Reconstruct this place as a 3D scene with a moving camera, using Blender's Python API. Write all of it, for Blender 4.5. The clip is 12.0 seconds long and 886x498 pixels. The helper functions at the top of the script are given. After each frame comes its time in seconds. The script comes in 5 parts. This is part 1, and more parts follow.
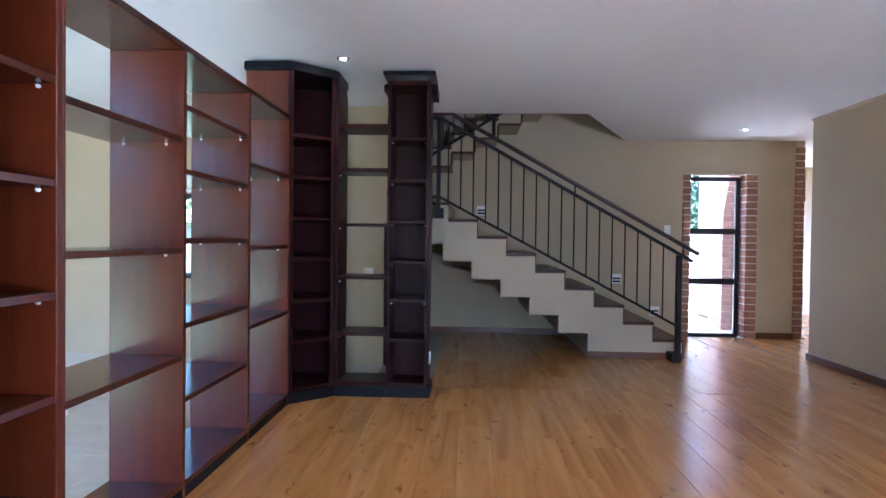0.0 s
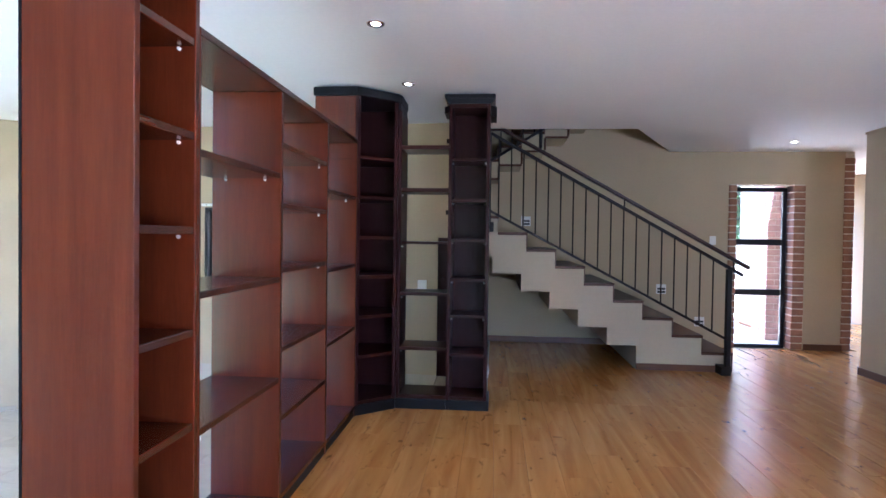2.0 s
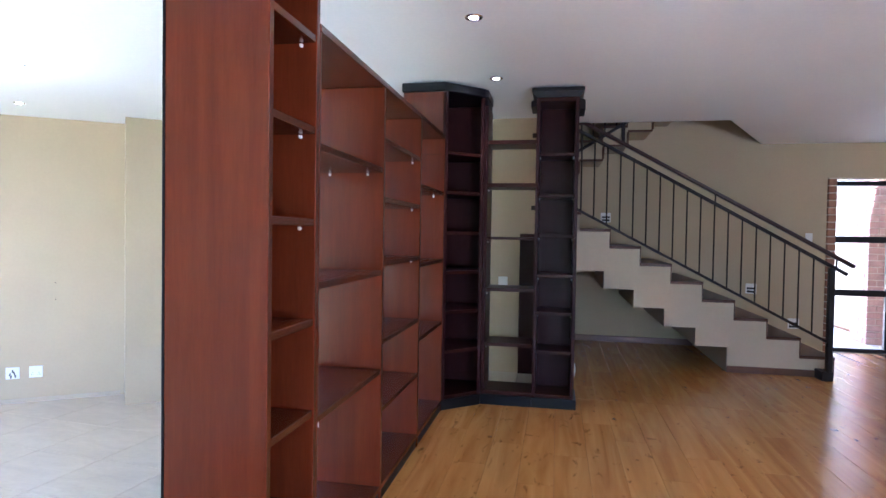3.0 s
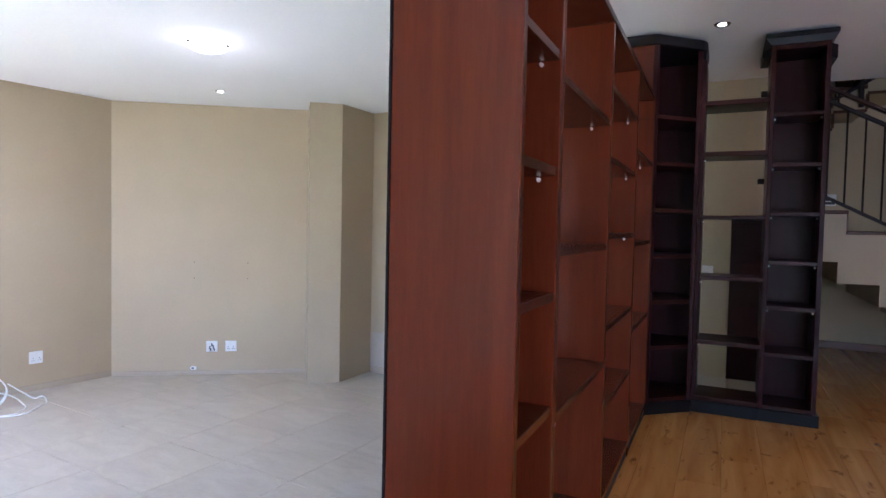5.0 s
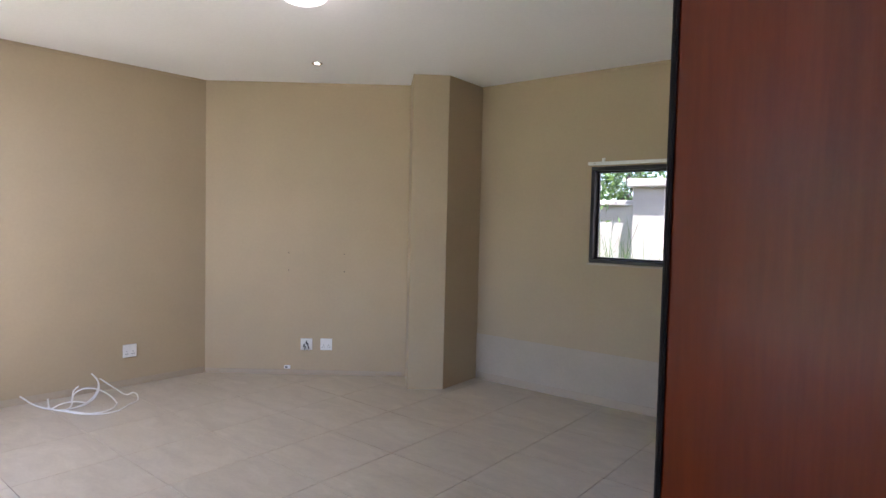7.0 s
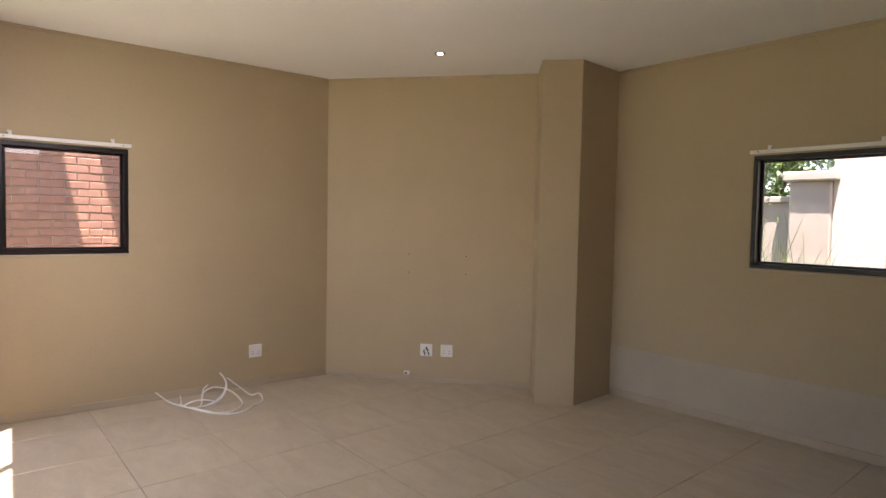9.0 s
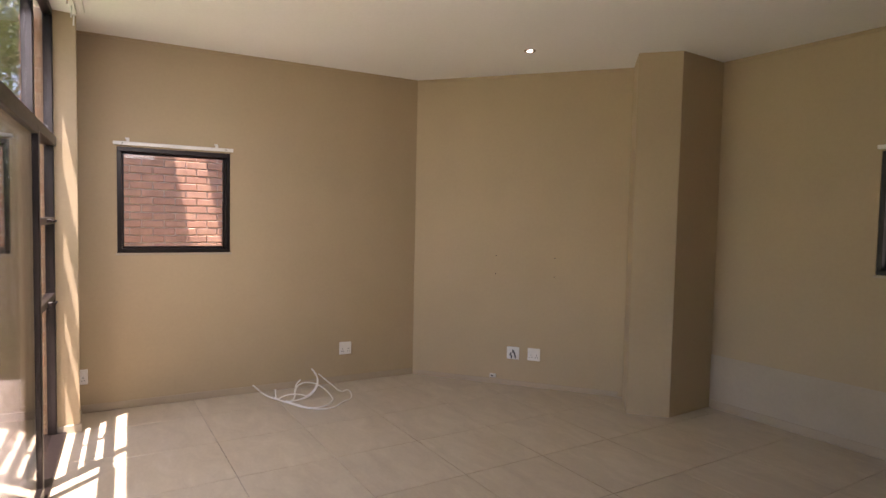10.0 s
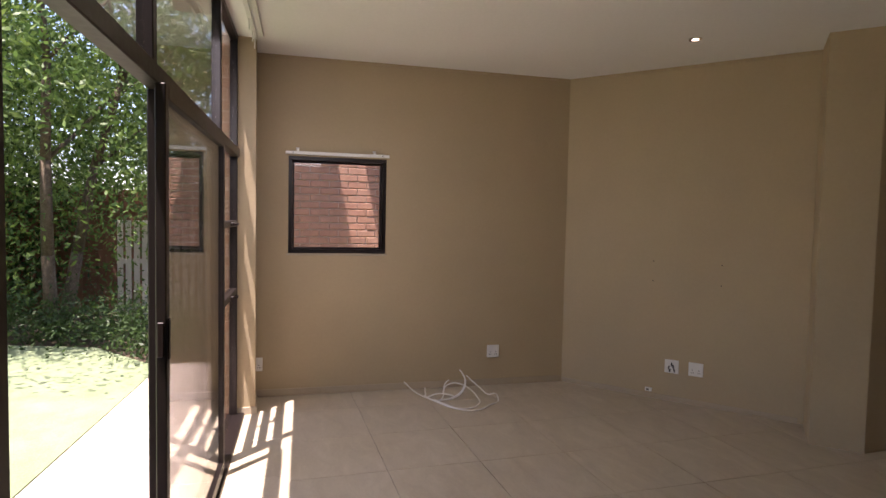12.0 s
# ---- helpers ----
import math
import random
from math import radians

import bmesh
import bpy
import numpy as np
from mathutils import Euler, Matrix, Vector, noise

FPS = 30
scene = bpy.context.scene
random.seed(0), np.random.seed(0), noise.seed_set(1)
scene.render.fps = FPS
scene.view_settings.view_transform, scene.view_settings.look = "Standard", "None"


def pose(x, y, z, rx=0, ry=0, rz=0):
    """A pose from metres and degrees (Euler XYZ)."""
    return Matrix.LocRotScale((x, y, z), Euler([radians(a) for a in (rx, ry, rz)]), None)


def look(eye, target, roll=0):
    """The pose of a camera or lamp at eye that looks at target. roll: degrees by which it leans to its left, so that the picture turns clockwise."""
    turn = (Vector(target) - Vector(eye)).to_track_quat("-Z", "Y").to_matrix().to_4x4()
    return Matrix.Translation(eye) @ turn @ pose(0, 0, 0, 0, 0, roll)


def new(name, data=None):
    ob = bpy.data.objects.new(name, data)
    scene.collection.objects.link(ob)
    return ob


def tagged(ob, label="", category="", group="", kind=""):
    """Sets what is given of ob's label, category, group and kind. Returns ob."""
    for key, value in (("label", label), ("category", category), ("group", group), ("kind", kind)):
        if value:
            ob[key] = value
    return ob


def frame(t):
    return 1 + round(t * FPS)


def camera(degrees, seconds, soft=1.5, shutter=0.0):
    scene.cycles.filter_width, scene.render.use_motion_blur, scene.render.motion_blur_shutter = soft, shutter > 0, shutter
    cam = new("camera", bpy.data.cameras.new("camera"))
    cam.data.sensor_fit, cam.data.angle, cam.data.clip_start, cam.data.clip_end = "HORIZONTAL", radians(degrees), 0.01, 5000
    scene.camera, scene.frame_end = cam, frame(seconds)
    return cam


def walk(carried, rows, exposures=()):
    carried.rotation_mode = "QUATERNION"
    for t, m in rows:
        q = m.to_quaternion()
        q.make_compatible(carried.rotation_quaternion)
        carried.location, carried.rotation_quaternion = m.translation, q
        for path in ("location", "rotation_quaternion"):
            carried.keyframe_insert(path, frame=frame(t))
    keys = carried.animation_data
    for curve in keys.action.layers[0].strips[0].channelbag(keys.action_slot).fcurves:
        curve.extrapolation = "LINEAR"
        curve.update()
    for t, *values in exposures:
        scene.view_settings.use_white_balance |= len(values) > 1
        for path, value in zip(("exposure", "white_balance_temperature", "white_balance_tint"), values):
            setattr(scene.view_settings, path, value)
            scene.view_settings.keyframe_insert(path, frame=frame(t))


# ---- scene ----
cam = camera(74.0, 12.0)
PATH = [
    (0, (-1.655, 1.18, 1.19), (-1.747, 3.177, 1.156), 0.7),
    (0.5, (-1.688, 1.128, 1.239), (-1.787, 3.126, 1.202), 0.8),
    (1, (-1.737, 1.081, 1.283), (-1.845, 3.078, 1.245), 0.8),
    (1.5, (-1.819, 1.047, 1.315), (-1.942, 3.043, 1.278), 0.7),
    (2, (-1.921, 1.029, 1.338), (-2.094, 3.021, 1.297), 0.8),
    (2.5, (-2.019, 1.017, 1.328), (-2.279, 3.0, 1.287), 0.7),
    (3, (-2.102, 1.018, 1.314), (-2.485, 2.981, 1.264), 0.9),
    (3.2, (-2.116, 1.01, 1.306), (-2.571, 2.957, 1.249), 1.1),
    (4.8, (-2.492, 1.284, 1.199), (-3.316, 3.106, 1.13), 1.2),
    (5, (-2.514, 1.329, 1.189), (-3.372, 3.133, 1.114), 1.2),
    (5.5, (-2.673, 1.468, 1.152), (-3.602, 3.237, 1.074), 1.3),
    (6, (-2.82, 1.591, 1.123), (-3.816, 3.323, 1.041), 1.3),
    (6.5, (-2.967, 1.75, 1.097), (-4.026, 3.444, 1.012), 1.3),
    (8.5, (-3.408, 2.088, 1.082), (-4.716, 3.598, 0.986), 1.2),
    (9, (-3.455, 2.118, 1.067), (-4.861, 3.538, 0.976), 1.1),
    (9.5, (-3.49, 2.137, 1.083), (-4.993, 3.453, 0.985), 1.2),
    (10, (-3.505, 2.154, 1.086), (-5.103, 3.352, 0.985), 1.2),
    (10.5, (-3.499, 2.182, 1.12), (-5.178, 3.262, 1.006), 1.1),
    (11, (-3.507, 2.199, 1.106), (-5.255, 3.166, 0.996), 1.1),
    (11.5, (-3.517, 2.204, 1.119), (-5.319, 3.065, 1.005), 1.1),
    (12, (-3.545, 2.197, 1.096), (-5.394, 2.952, 0.991), 1.2),
]
EXPOSURES = [(0, 4.18, 4450, 17), (2.5, 4.25, 4600, 19), (5, 3.5, 4850, 24), (6.5, 3.0, 5200, 25), (9, 2.42, 6700, 28), (10.5, 2.15, 6750, 29), (12, 1.65, 6650, 30)]
walk(cam, [(t, look(eye, target, roll)) for t, eye, target, roll in PATH], EXPOSURES)


# ---------------------------------------------------------------- light
world = bpy.data.worlds.new("World")
scene.world = world
world.use_nodes = True
wn = world.node_tree
sky = wn.nodes.new("ShaderNodeTexSky")
sky.sky_type = 'NISHITA'
sky.sun_disc = False
sky.sun_elevation = radians(77)
sky.sun_rotation = radians(138)
wn.links.new(sky.outputs[0], wn.nodes["Background"].inputs[0])
wn.nodes["Background"].inputs[1].default_value = 0.15

sun_data = bpy.data.lights.new("sun", 'SUN')
sun_data.energy = 5.0
sun_data.angle = radians(0.5)
sun_data.color = (1.0, 0.95, 0.87)
sun = new("sun", sun_data)
SUN_FROM = Vector((0.14, -0.185, 0.973))
sun.matrix_world = look(SUN_FROM * 30, (0, 0, 0))


def fill_lamp(name, x, y, z, w, h, toward, power, col):
    """Area lamp added in a glazed opening, filling in more than the sky gives."""
    d = bpy.data.lights.new(name, 'AREA')
    d.shape, d.size, d.size_y, d.energy, d.color = 'RECTANGLE', w, h, power, col
    o = new(name, d)
    o.matrix_world = look((x, y, z), toward)
    return o


# added fill, turned up at the hall ceiling
fill_lamp("fill_south", 0.7, -2.65, 0.3, 1.8, 0.7, (0.6, -2.50, 2.3), 28, (0.86, 0.93, 1.0))
# added fill for the lounge floor and wall by the west pier
fill_lamp("fill_garden", -6.9, 2.33, 1.95, 1.7, 0.8, (-8.2, 3.1, -0.4), 5.5, (0.93, 0.97, 1.0)).data.spread = radians(155)


# ---------------------------------------------------------------- materials
def nodes_of(name, rough=0.5, metal=0.0):
    m = bpy.data.materials.new(name)
    m.use_nodes = True
    nt = m.node_tree
    b = nt.nodes["Principled BSDF"]
    b.inputs["Roughness"].default_value = rough
    b.inputs["Metallic"].default_value = metal
    return m, nt, b


def ramp(nt, fac, stops):
    r = nt.nodes.new("ShaderNodeValToRGB")
    el = r.color_ramp.elements
    while len(el) < len(stops):
        el.new(0.5)
    for e, (p, c) in zip(el, stops):
        e.position, e.color = p, (*c, 1)
    nt.links.new(fac, r.inputs[0])
    return r.outputs[0]


def coords(nt, scale=(1, 1, 1), kind="Object", random_shift=False):
    tc = nt.nodes.new("ShaderNodeTexCoord")
    mp = nt.nodes.new("ShaderNodeMapping")
    mp.inputs["Scale"].default_value = scale
    nt.links.new(tc.outputs[kind], mp.inputs[0])
    if random_shift:
        oi = nt.nodes.new("ShaderNodeObjectInfo")
        mul = nt.nodes.new("ShaderNodeVectorMath")
        mul.operation = 'MULTIPLY'
        cx = nt.nodes.new("ShaderNodeCombineXYZ")
        for k in range(3):
            nt.links.new(oi.outputs["Random"], cx.inputs[k])
        nt.links.new(cx.outputs[0], mul.inputs[0])
        mul.inputs[1].default_value = (37.0, 91.0, 53.0)
        nt.links.new(mul.outputs[0], mp.inputs["Location"])
    return mp.outputs[0]


def noise_tex(nt, vec, scale, detail=4, rough=0.55, dist=0.0):
    n = nt.nodes.new("ShaderNodeTexNoise")
    n.inputs["Scale"].default_value = scale
    n.inputs["Detail"].default_value = detail
    n.inputs["Roughness"].default_value = rough
    n.inputs["Distortion"].default_value = dist
    nt.links.new(vec, n.inputs["Vector"])
    return n.outputs["Fac"]


def bump(nt, b, h, strength=0.1, dist=0.01):
    n = nt.nodes.new("ShaderNodeBump")
    n.inputs["Strength"].default_value = strength
    n.inputs["Distance"].default_value = dist
    nt.links.new(h, n.inputs["Height"])
    nt.links.new(n.outputs[0], b.inputs["Normal"])


def mixc(nt, fac, a, b_, mode='MIX'):
    n = nt.nodes.new("ShaderNodeMix")
    n.data_type, n.blend_type = 'RGBA', mode
    for sock, v in ((n.inputs[0], fac), (n.inputs[6], a), (n.inputs[7], b_)):
        if isinstance(v, (int, float)):
            sock.default_value = v
        elif isinstance(v, tuple):
            sock.default_value = (*v, 1)
        else:
            nt.links.new(v, sock)
    return n.outputs[2]


def value_range(nt, v, lo, hi):
    n = nt.nodes.new("ShaderNodeMapRange")
    n.inputs[3].default_value, n.inputs[4].default_value = lo, hi
    nt.links.new(v, n.inputs[0])
    return n.outputs[0]


def mat_paint(name, col, rough=0.75, vary=0.06, grain=220, strength=0.06):
    """Rolled wall paint: slow tonal drift, scuffs and fine roller stipple."""
    m, nt, b = nodes_of(name, rough)
    v = coords(nt)
    big = noise_tex(nt, v, 1.1, 5)
    fine = noise_tex(nt, v, 38, 3)
    d = tuple(c * (1 - vary) for c in col)
    u = tuple(min(1, c * (1 + vary)) for c in col)
    c1 = ramp(nt, big, [(0.3, d), (0.7, u)])
    c2 = mixc(nt, 0.10, c1, ramp(nt, fine, [(0.35, tuple(c * 0.75 for c in col)), (0.65, u)]))
    nt.links.new(c2, b.inputs["Base Color"])
    nt.links.new(value_range(nt, big, rough - 0.08, rough + 0.08), b.inputs["Roughness"])
    bump(nt, b, noise_tex(nt, v, grain, 2), strength, 0.004)
    return m


def mat_wood(name, dark, mid, light, rough=0.3, scale=(14, 14, 0.9), coat=0.0, shift=True, gloss=0.34):
    """Veneer whose grain runs along the axis with the small scale."""
    m, nt, b = nodes_of(name, rough)
    dark, light = (tuple(0.4 * q + 0.6 * p for p, q in zip(c, mid)) for c in (dark, light))
    v = coords(nt, scale, random_shift=shift)
    g = noise_tex(nt, v, 1.1, 5, 0.55, 0.5)
    f = noise_tex(nt, v, 11, 4, 0.6, 0.2)
    c1 = ramp(nt, g, [(0.22, dark), (0.52, mid), (0.85, light)])
    c2 = mixc(nt, 0.24, c1, ramp(nt, f, [(0.35, dark), (0.7, light)]))
    oi = nt.nodes.new("ShaderNodeObjectInfo")
    c3 = mixc(nt, value_range(nt, oi.outputs["Random"], 0.0, 0.16), c2, tuple(c * 0.55 for c in mid))
    nt.links.new(c3, b.inputs["Base Color"])
    nt.links.new(value_range(nt, g, rough - 0.02, rough + 0.02), b.inputs["Roughness"])
    b.inputs["Coat Weight"].default_value = coat
    b.inputs["Specular IOR Level"].default_value = gloss
    b.inputs["Coat Roughness"].default_value = 0.18
    bump(nt, b, f, 0.006, 0.002)
    return m


def mat_plain(name, col, rough=0.5, metal=0.0, vary=0.12, scale=30):
    m, nt, b = nodes_of(name, rough, metal)
    v = coords(nt)
    n = noise_tex(nt, v, scale, 4)
    nt.links.new(ramp(nt, n, [(0.3, tuple(c * (1 - vary) for c in col)), (0.7, tuple(min(1, c * (1 + vary)) for c in col))]), b.inputs["Base Color"])
    nt.links.new(value_range(nt, n, max(0.03, rough - 0.07), min(1, rough + 0.07)), b.inputs["Roughness"])
    return m


def mat_emit(name, col, power):
    m = bpy.data.materials.new(name)
    m.use_nodes = True
    nt = m.node_tree
    b = nt.nodes["Principled BSDF"]
    b.inputs["Base Color"].default_value = (*col, 1)
    b.inputs["Emission Color"].default_value = (*col, 1)
    b.inputs["Emission Strength"].default_value = power
    return m


def mat_glass(name, tint=(1, 1, 1), gloss=0.01):
    m = bpy.data.materials.new(name)
    m.use_nodes = True
    nt = m.node_tree
    nt.nodes.remove(nt.nodes["Principled BSDF"])
    out = nt.nodes["Material Output"]
    tr = nt.nodes.new("ShaderNodeBsdfTransparent")
    tr.inputs[0].default_value = (*tint, 1)
    gl = nt.nodes.new("ShaderNodeBsdfGlossy")
    gl.inputs["Roughness"].default_value = gloss
    lw = nt.nodes.new("ShaderNodeLayerWeight")
    lw.inputs[0].default_value = 0.5
    pw = nt.nodes.new("ShaderNodeMath")
    pw.operation = 'POWER'
    pw.inputs[1].default_value = 4.0
    nt.links.new(lw.outputs["Facing"], pw.inputs[0])
    fr = nt.nodes.new("ShaderNodeMapRange")
    fr.inputs[3].default_value, fr.inputs[4].default_value = 0.04, 0.9
    nt.links.new(pw.outputs[0], fr.inputs[0])
    mx = nt.nodes.new("ShaderNodeMixShader")
    nt.links.new(fr.outputs[0], mx.inputs[0])
    nt.links.new(tr.outputs[0], mx.inputs[1])
    nt.links.new(gl.outputs[0], mx.inputs[2])
    nt.links.new(mx.outputs[0], out.inputs[0])
    return m


def mat_tile():
    """Large matt porcelain tile, warm cream with cloudy streaks."""
    m, nt, b = nodes_of("cream_tile", 0.32)
    v = coords(nt, (1.0, 2.4, 1.0), random_shift=True)
    n1 = noise_tex(nt, v, 2.6, 7, 0.62, 0.9)
    n2 = noise_tex(nt, v, 24, 4)
    c1 = ramp(nt, n1, [(0.30, (0.41, 0.335, 0.228)), (0.55, (0.49, 0.41, 0.288)), (0.75, (0.565, 0.485, 0.36))])
    c2 = mixc(nt, 0.14, c1, ramp(nt, n2, [(0.3, (0.38, 0.32, 0.25)), (0.7, (0.64, 0.58, 0.5))]))
    oi = nt.nodes.new("ShaderNodeObjectInfo")
    c3 = mixc(nt, value_range(nt, oi.outputs["Random"], 0.0, 0.12), c2, (0.48, 0.41, 0.32))
    nt.links.new(c3, b.inputs["Base Color"])
    nt.links.new(value_range(nt, n1, 0.29, 0.37), b.inputs["Roughness"])
    b.inputs["Specular IOR Level"].default_value = 0.95
    bump(nt, b, n2, 0.03, 0.003)
    return m


def mat_plank():
    """Oiled oak laminate with knots, grain along y."""
    m, nt, b = nodes_of("oak_plank", 0.25)
    v = coords(nt, (6, 0.45, 6), random_shift=True)
    g = noise_tex(nt, v, 1.4, 5, 0.52, 1.3)
    f = noise_tex(nt, v, 9, 5, 0.7, 0.3)
    vk = coords(nt, (9, 3.6, 1), random_shift=True)
    kn = noise_tex(nt, vk, 2.0, 3, 0.55, 0.6)
    c1 = ramp(nt, g, [(0.22, (0.34, 0.132, 0.026)), (0.5, (0.51, 0.232, 0.05)), (0.76, (0.63, 0.325, 0.088))])
    c2 = mixc(nt, 0.05, c1, ramp(nt, f, [(0.3, (0.34, 0.13, 0.028)), (0.7, (0.68, 0.35, 0.11))]))
    c3 = mixc(nt, ramp(nt, kn, [(0.62, (0, 0, 0)), (0.74, (0.8, 0.8, 0.8))]), c2, (0.10, 0.038, 0.011))
    oi = nt.nodes.new("ShaderNodeObjectInfo")
    c4 = mixc(nt, value_range(nt, oi.outputs["Random"], 0.0, 0.16), c3, (0.30, 0.12, 0.025))
    nt.links.new(c4, b.inputs["Base Color"])
    nt.links.new(value_range(nt, g, 0.19, 0.25), b.inputs["Roughness"])
    b.inputs["Specular IOR Level"].default_value = 1.0
    bump(nt, b, f, 0.01, 0.002)
    return m


def mat_brick(name="face_brick", base=(0.315, 0.155, 0.088)):
    m, nt, b = nodes_of(name, 0.85)
    v = coords(nt, random_shift=True)
    n1 = noise_tex(nt, v, 9, 5)
    n2 = noise_tex(nt, v, 70, 3)
    oi = nt.nodes.new("ShaderNodeObjectInfo")
    d = tuple(c * 0.72 for c in base)
    l = tuple(c * 1.3 for c in base)
    c1 = ramp(nt, n1, [(0.3, d), (0.55, base), (0.75, l)])
    c2 = mixc(nt, value_range(nt, oi.outputs["Random"], 0.0, 0.5), c1, (base[0] * 0.8, base[1] * 0.62, base[2] * 0.6))
    c3 = mixc(nt, 0.15, c2, ramp(nt, n2, [(0.35, d), (0.7, (0.5, 0.3, 0.22))]))
    nt.links.new(c3, b.inputs["Base Color"])
    bump(nt, b, n2, 0.3, 0.004)
    return m


def mat_ground(name, stops, scale=8, rough=0.9, strength=0.5, fine=60):
    m, nt, b = nodes_of(name, rough)
    v = coords(nt)
    n1 = noise_tex(nt, v, scale, 8, 0.65)
    n2 = noise_tex(nt, v, fine, 4, 0.7)
    c = mixc(nt, 0.4, ramp(nt, n1, stops), ramp(nt, n2, stops))
    nt.links.new(c, b.inputs["Base Color"])
    bump(nt, b, n2, strength, 0.02)
    return m


def mat_leaf(name, a, c, t=0.35):
    m, nt, b = nodes_of(name, 0.55)
    g = nt.nodes.new("ShaderNodeNewGeometry")
    col = ramp(nt, g.outputs["Random Per Island"], [(0.0, a), (1.0, c)])
    nt.links.new(col, b.inputs["Base Color"])
    tl = nt.nodes.new("ShaderNodeBsdfTranslucent")
    nt.links.new(col, tl.inputs[0])
    mx = nt.nodes.new("ShaderNodeMixShader")
    mx.inputs[0].default_value = t
    nt.links.new(b.outputs[0], mx.inputs[1])
    nt.links.new(tl.outputs[0], mx.inputs[2])
    nt.links.new(mx.outputs[0], nt.nodes["Material Output"].inputs[0])
    return m


WALL = mat_paint("taupe_wall_paint", (0.445, 0.35, 0.22), 0.7, 0.05)
CEIL = mat_paint("white_ceiling_paint", (0.86, 0.85, 0.83), 0.85, 0.02, 260, 0.05)
TILE_EDGE = mat_paint("dusty_tile_skirting", (0.43, 0.35, 0.25), 0.6, 0.12, 60, 0.1)
BAND = mat_paint("pale_screed_band", (0.44, 0.375, 0.285), 0.8, 0.10, 90, 0.12)
MAHOG = mat_wood("mahogany_veneer", (0.056, 0.0098, 0.0033), (0.096, 0.0172, 0.005), (0.155, 0.032, 0.008), 0.22, coat=0.0, gloss=0.52)
MAHOG_H = mat_wood("mahogany_shelf_veneer", (0.048, 0.009, 0.0033), (0.08, 0.0155, 0.0046), (0.125, 0.027, 0.0075), 0.22, (14, 0.9, 14), 0.0, gloss=0.6)
WENGE = mat_wood("dark_mahogany_veneer", (0.016, 0.005, 0.005), (0.028, 0.0085, 0.0085), (0.044, 0.014, 0.0125), 0.3, coat=0.0, gloss=0.08)
WENGE_H = mat_wood("dark_mahogany_shelf", (0.015, 0.004, 0.003), (0.027, 0.007, 0.005), (0.045, 0.012, 0.008), 0.3, (0.9, 14, 14), 0.0, gloss=0.14)
BLACKWOOD = mat_wood("black_stained_trim", (0.005, 0.0045, 0.005), (0.009, 0.008, 0.009), (0.015, 0.013, 0.014), 0.4, (0.9, 14, 14), 0.0, gloss=0.15)
TREAD = mat_wood("brown_stair_timber", (0.05, 0.02, 0.01), (0.09, 0.037, 0.018), (0.14, 0.06, 0.029), 0.35, (14, 0.9, 14), gloss=0.16)
SKIRT = mat_wood("brown_skirting_timber", (0.075, 0.03, 0.014), (0.13, 0.055, 0.025), (0.19, 0.085, 0.04), 0.35, (0.9, 0.9, 14))
RAILWOOD = mat_wood("dark_handrail_timber", (0.024, 0.008, 0.006), (0.04, 0.014, 0.0095), (0.058, 0.021, 0.013), 0.32, (0.9, 14, 14), 0.1, gloss=0.25)
IRON = mat_plain("black_painted_steel", (0.014, 0.0085, 0.007), 0.48, 0.0, 0.2, 60)
IRON.node_tree.nodes["Principled BSDF"].inputs["Specular IOR Level"].default_value = 0.2
ALU = mat_plain("bronze_aluminium", (0.012, 0.008, 0.007), 0.4, 0.2, 0.15, 40)
PLASTIC = mat_plain("white_plastic", (0.78, 0.77, 0.74), 0.35, 0.0, 0.03, 15)
DARKSLOT = mat_plain("dark_slot", (0.03, 0.03, 0.03), 0.6)
CHROME = mat_plain("satin_chrome", (0.75, 0.75, 0.74), 0.22, 1.0, 0.05)
CABLE = mat_plain("white_cable_sheath", (0.82, 0.80, 0.76), 0.45, 0.0, 0.05)
GLASS = mat_glass("window_glass")
TILE = mat_tile()
GROUT = mat_plain("grey_grout", (0.13, 0.105, 0.08), 0.9, 0.0, 0.15, 50)
PLANK = mat_plank()
UNDER = mat_plain("dark_plank_joint", (0.24, 0.10, 0.027), 0.8)
BRICK = mat_brick()
# brick colour paled for the glare outside the hall door
BRICK_GLARE = mat_brick("glare_face_brick", (0.55, 0.36, 0.31))
# lightened copy of the face brick, for the brighter light on the wing
BRICK_WARM_LIT = mat_brick("warm_lit_brick", (0.50, 0.29, 0.19))
MORTAR = mat_plain("mortar", (0.60, 0.50, 0.40), 0.95, 0.0, 0.15, 60)
PAVER = mat_ground("clay_paving", [(0.3, (0.46, 0.37, 0.30)), (0.5, (0.57, 0.47, 0.40)), (0.7, (0.64, 0.55, 0.48))], 5, 0.85, 0.2)
LAWN = mat_ground("lawn", [(0.3, (0.125, 0.175, 0.08)), (0.5, (0.19, 0.24, 0.125)), (0.7, (0.27, 0.315, 0.185))], 3, 0.95, 0.3)
EARTH = mat_ground("leaf_litter", [(0.3, (0.05, 0.035, 0.02)), (0.5, (0.10, 0.07, 0.042)), (0.7, (0.15, 0.11, 0.07))], 9)
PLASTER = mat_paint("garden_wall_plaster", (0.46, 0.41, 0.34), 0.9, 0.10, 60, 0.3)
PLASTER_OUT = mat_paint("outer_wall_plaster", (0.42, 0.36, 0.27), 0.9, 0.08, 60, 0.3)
# paler than garden_wall_plaster; on the boundary wall it stands in for sunlight
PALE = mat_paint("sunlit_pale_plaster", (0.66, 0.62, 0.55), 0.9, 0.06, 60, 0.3)
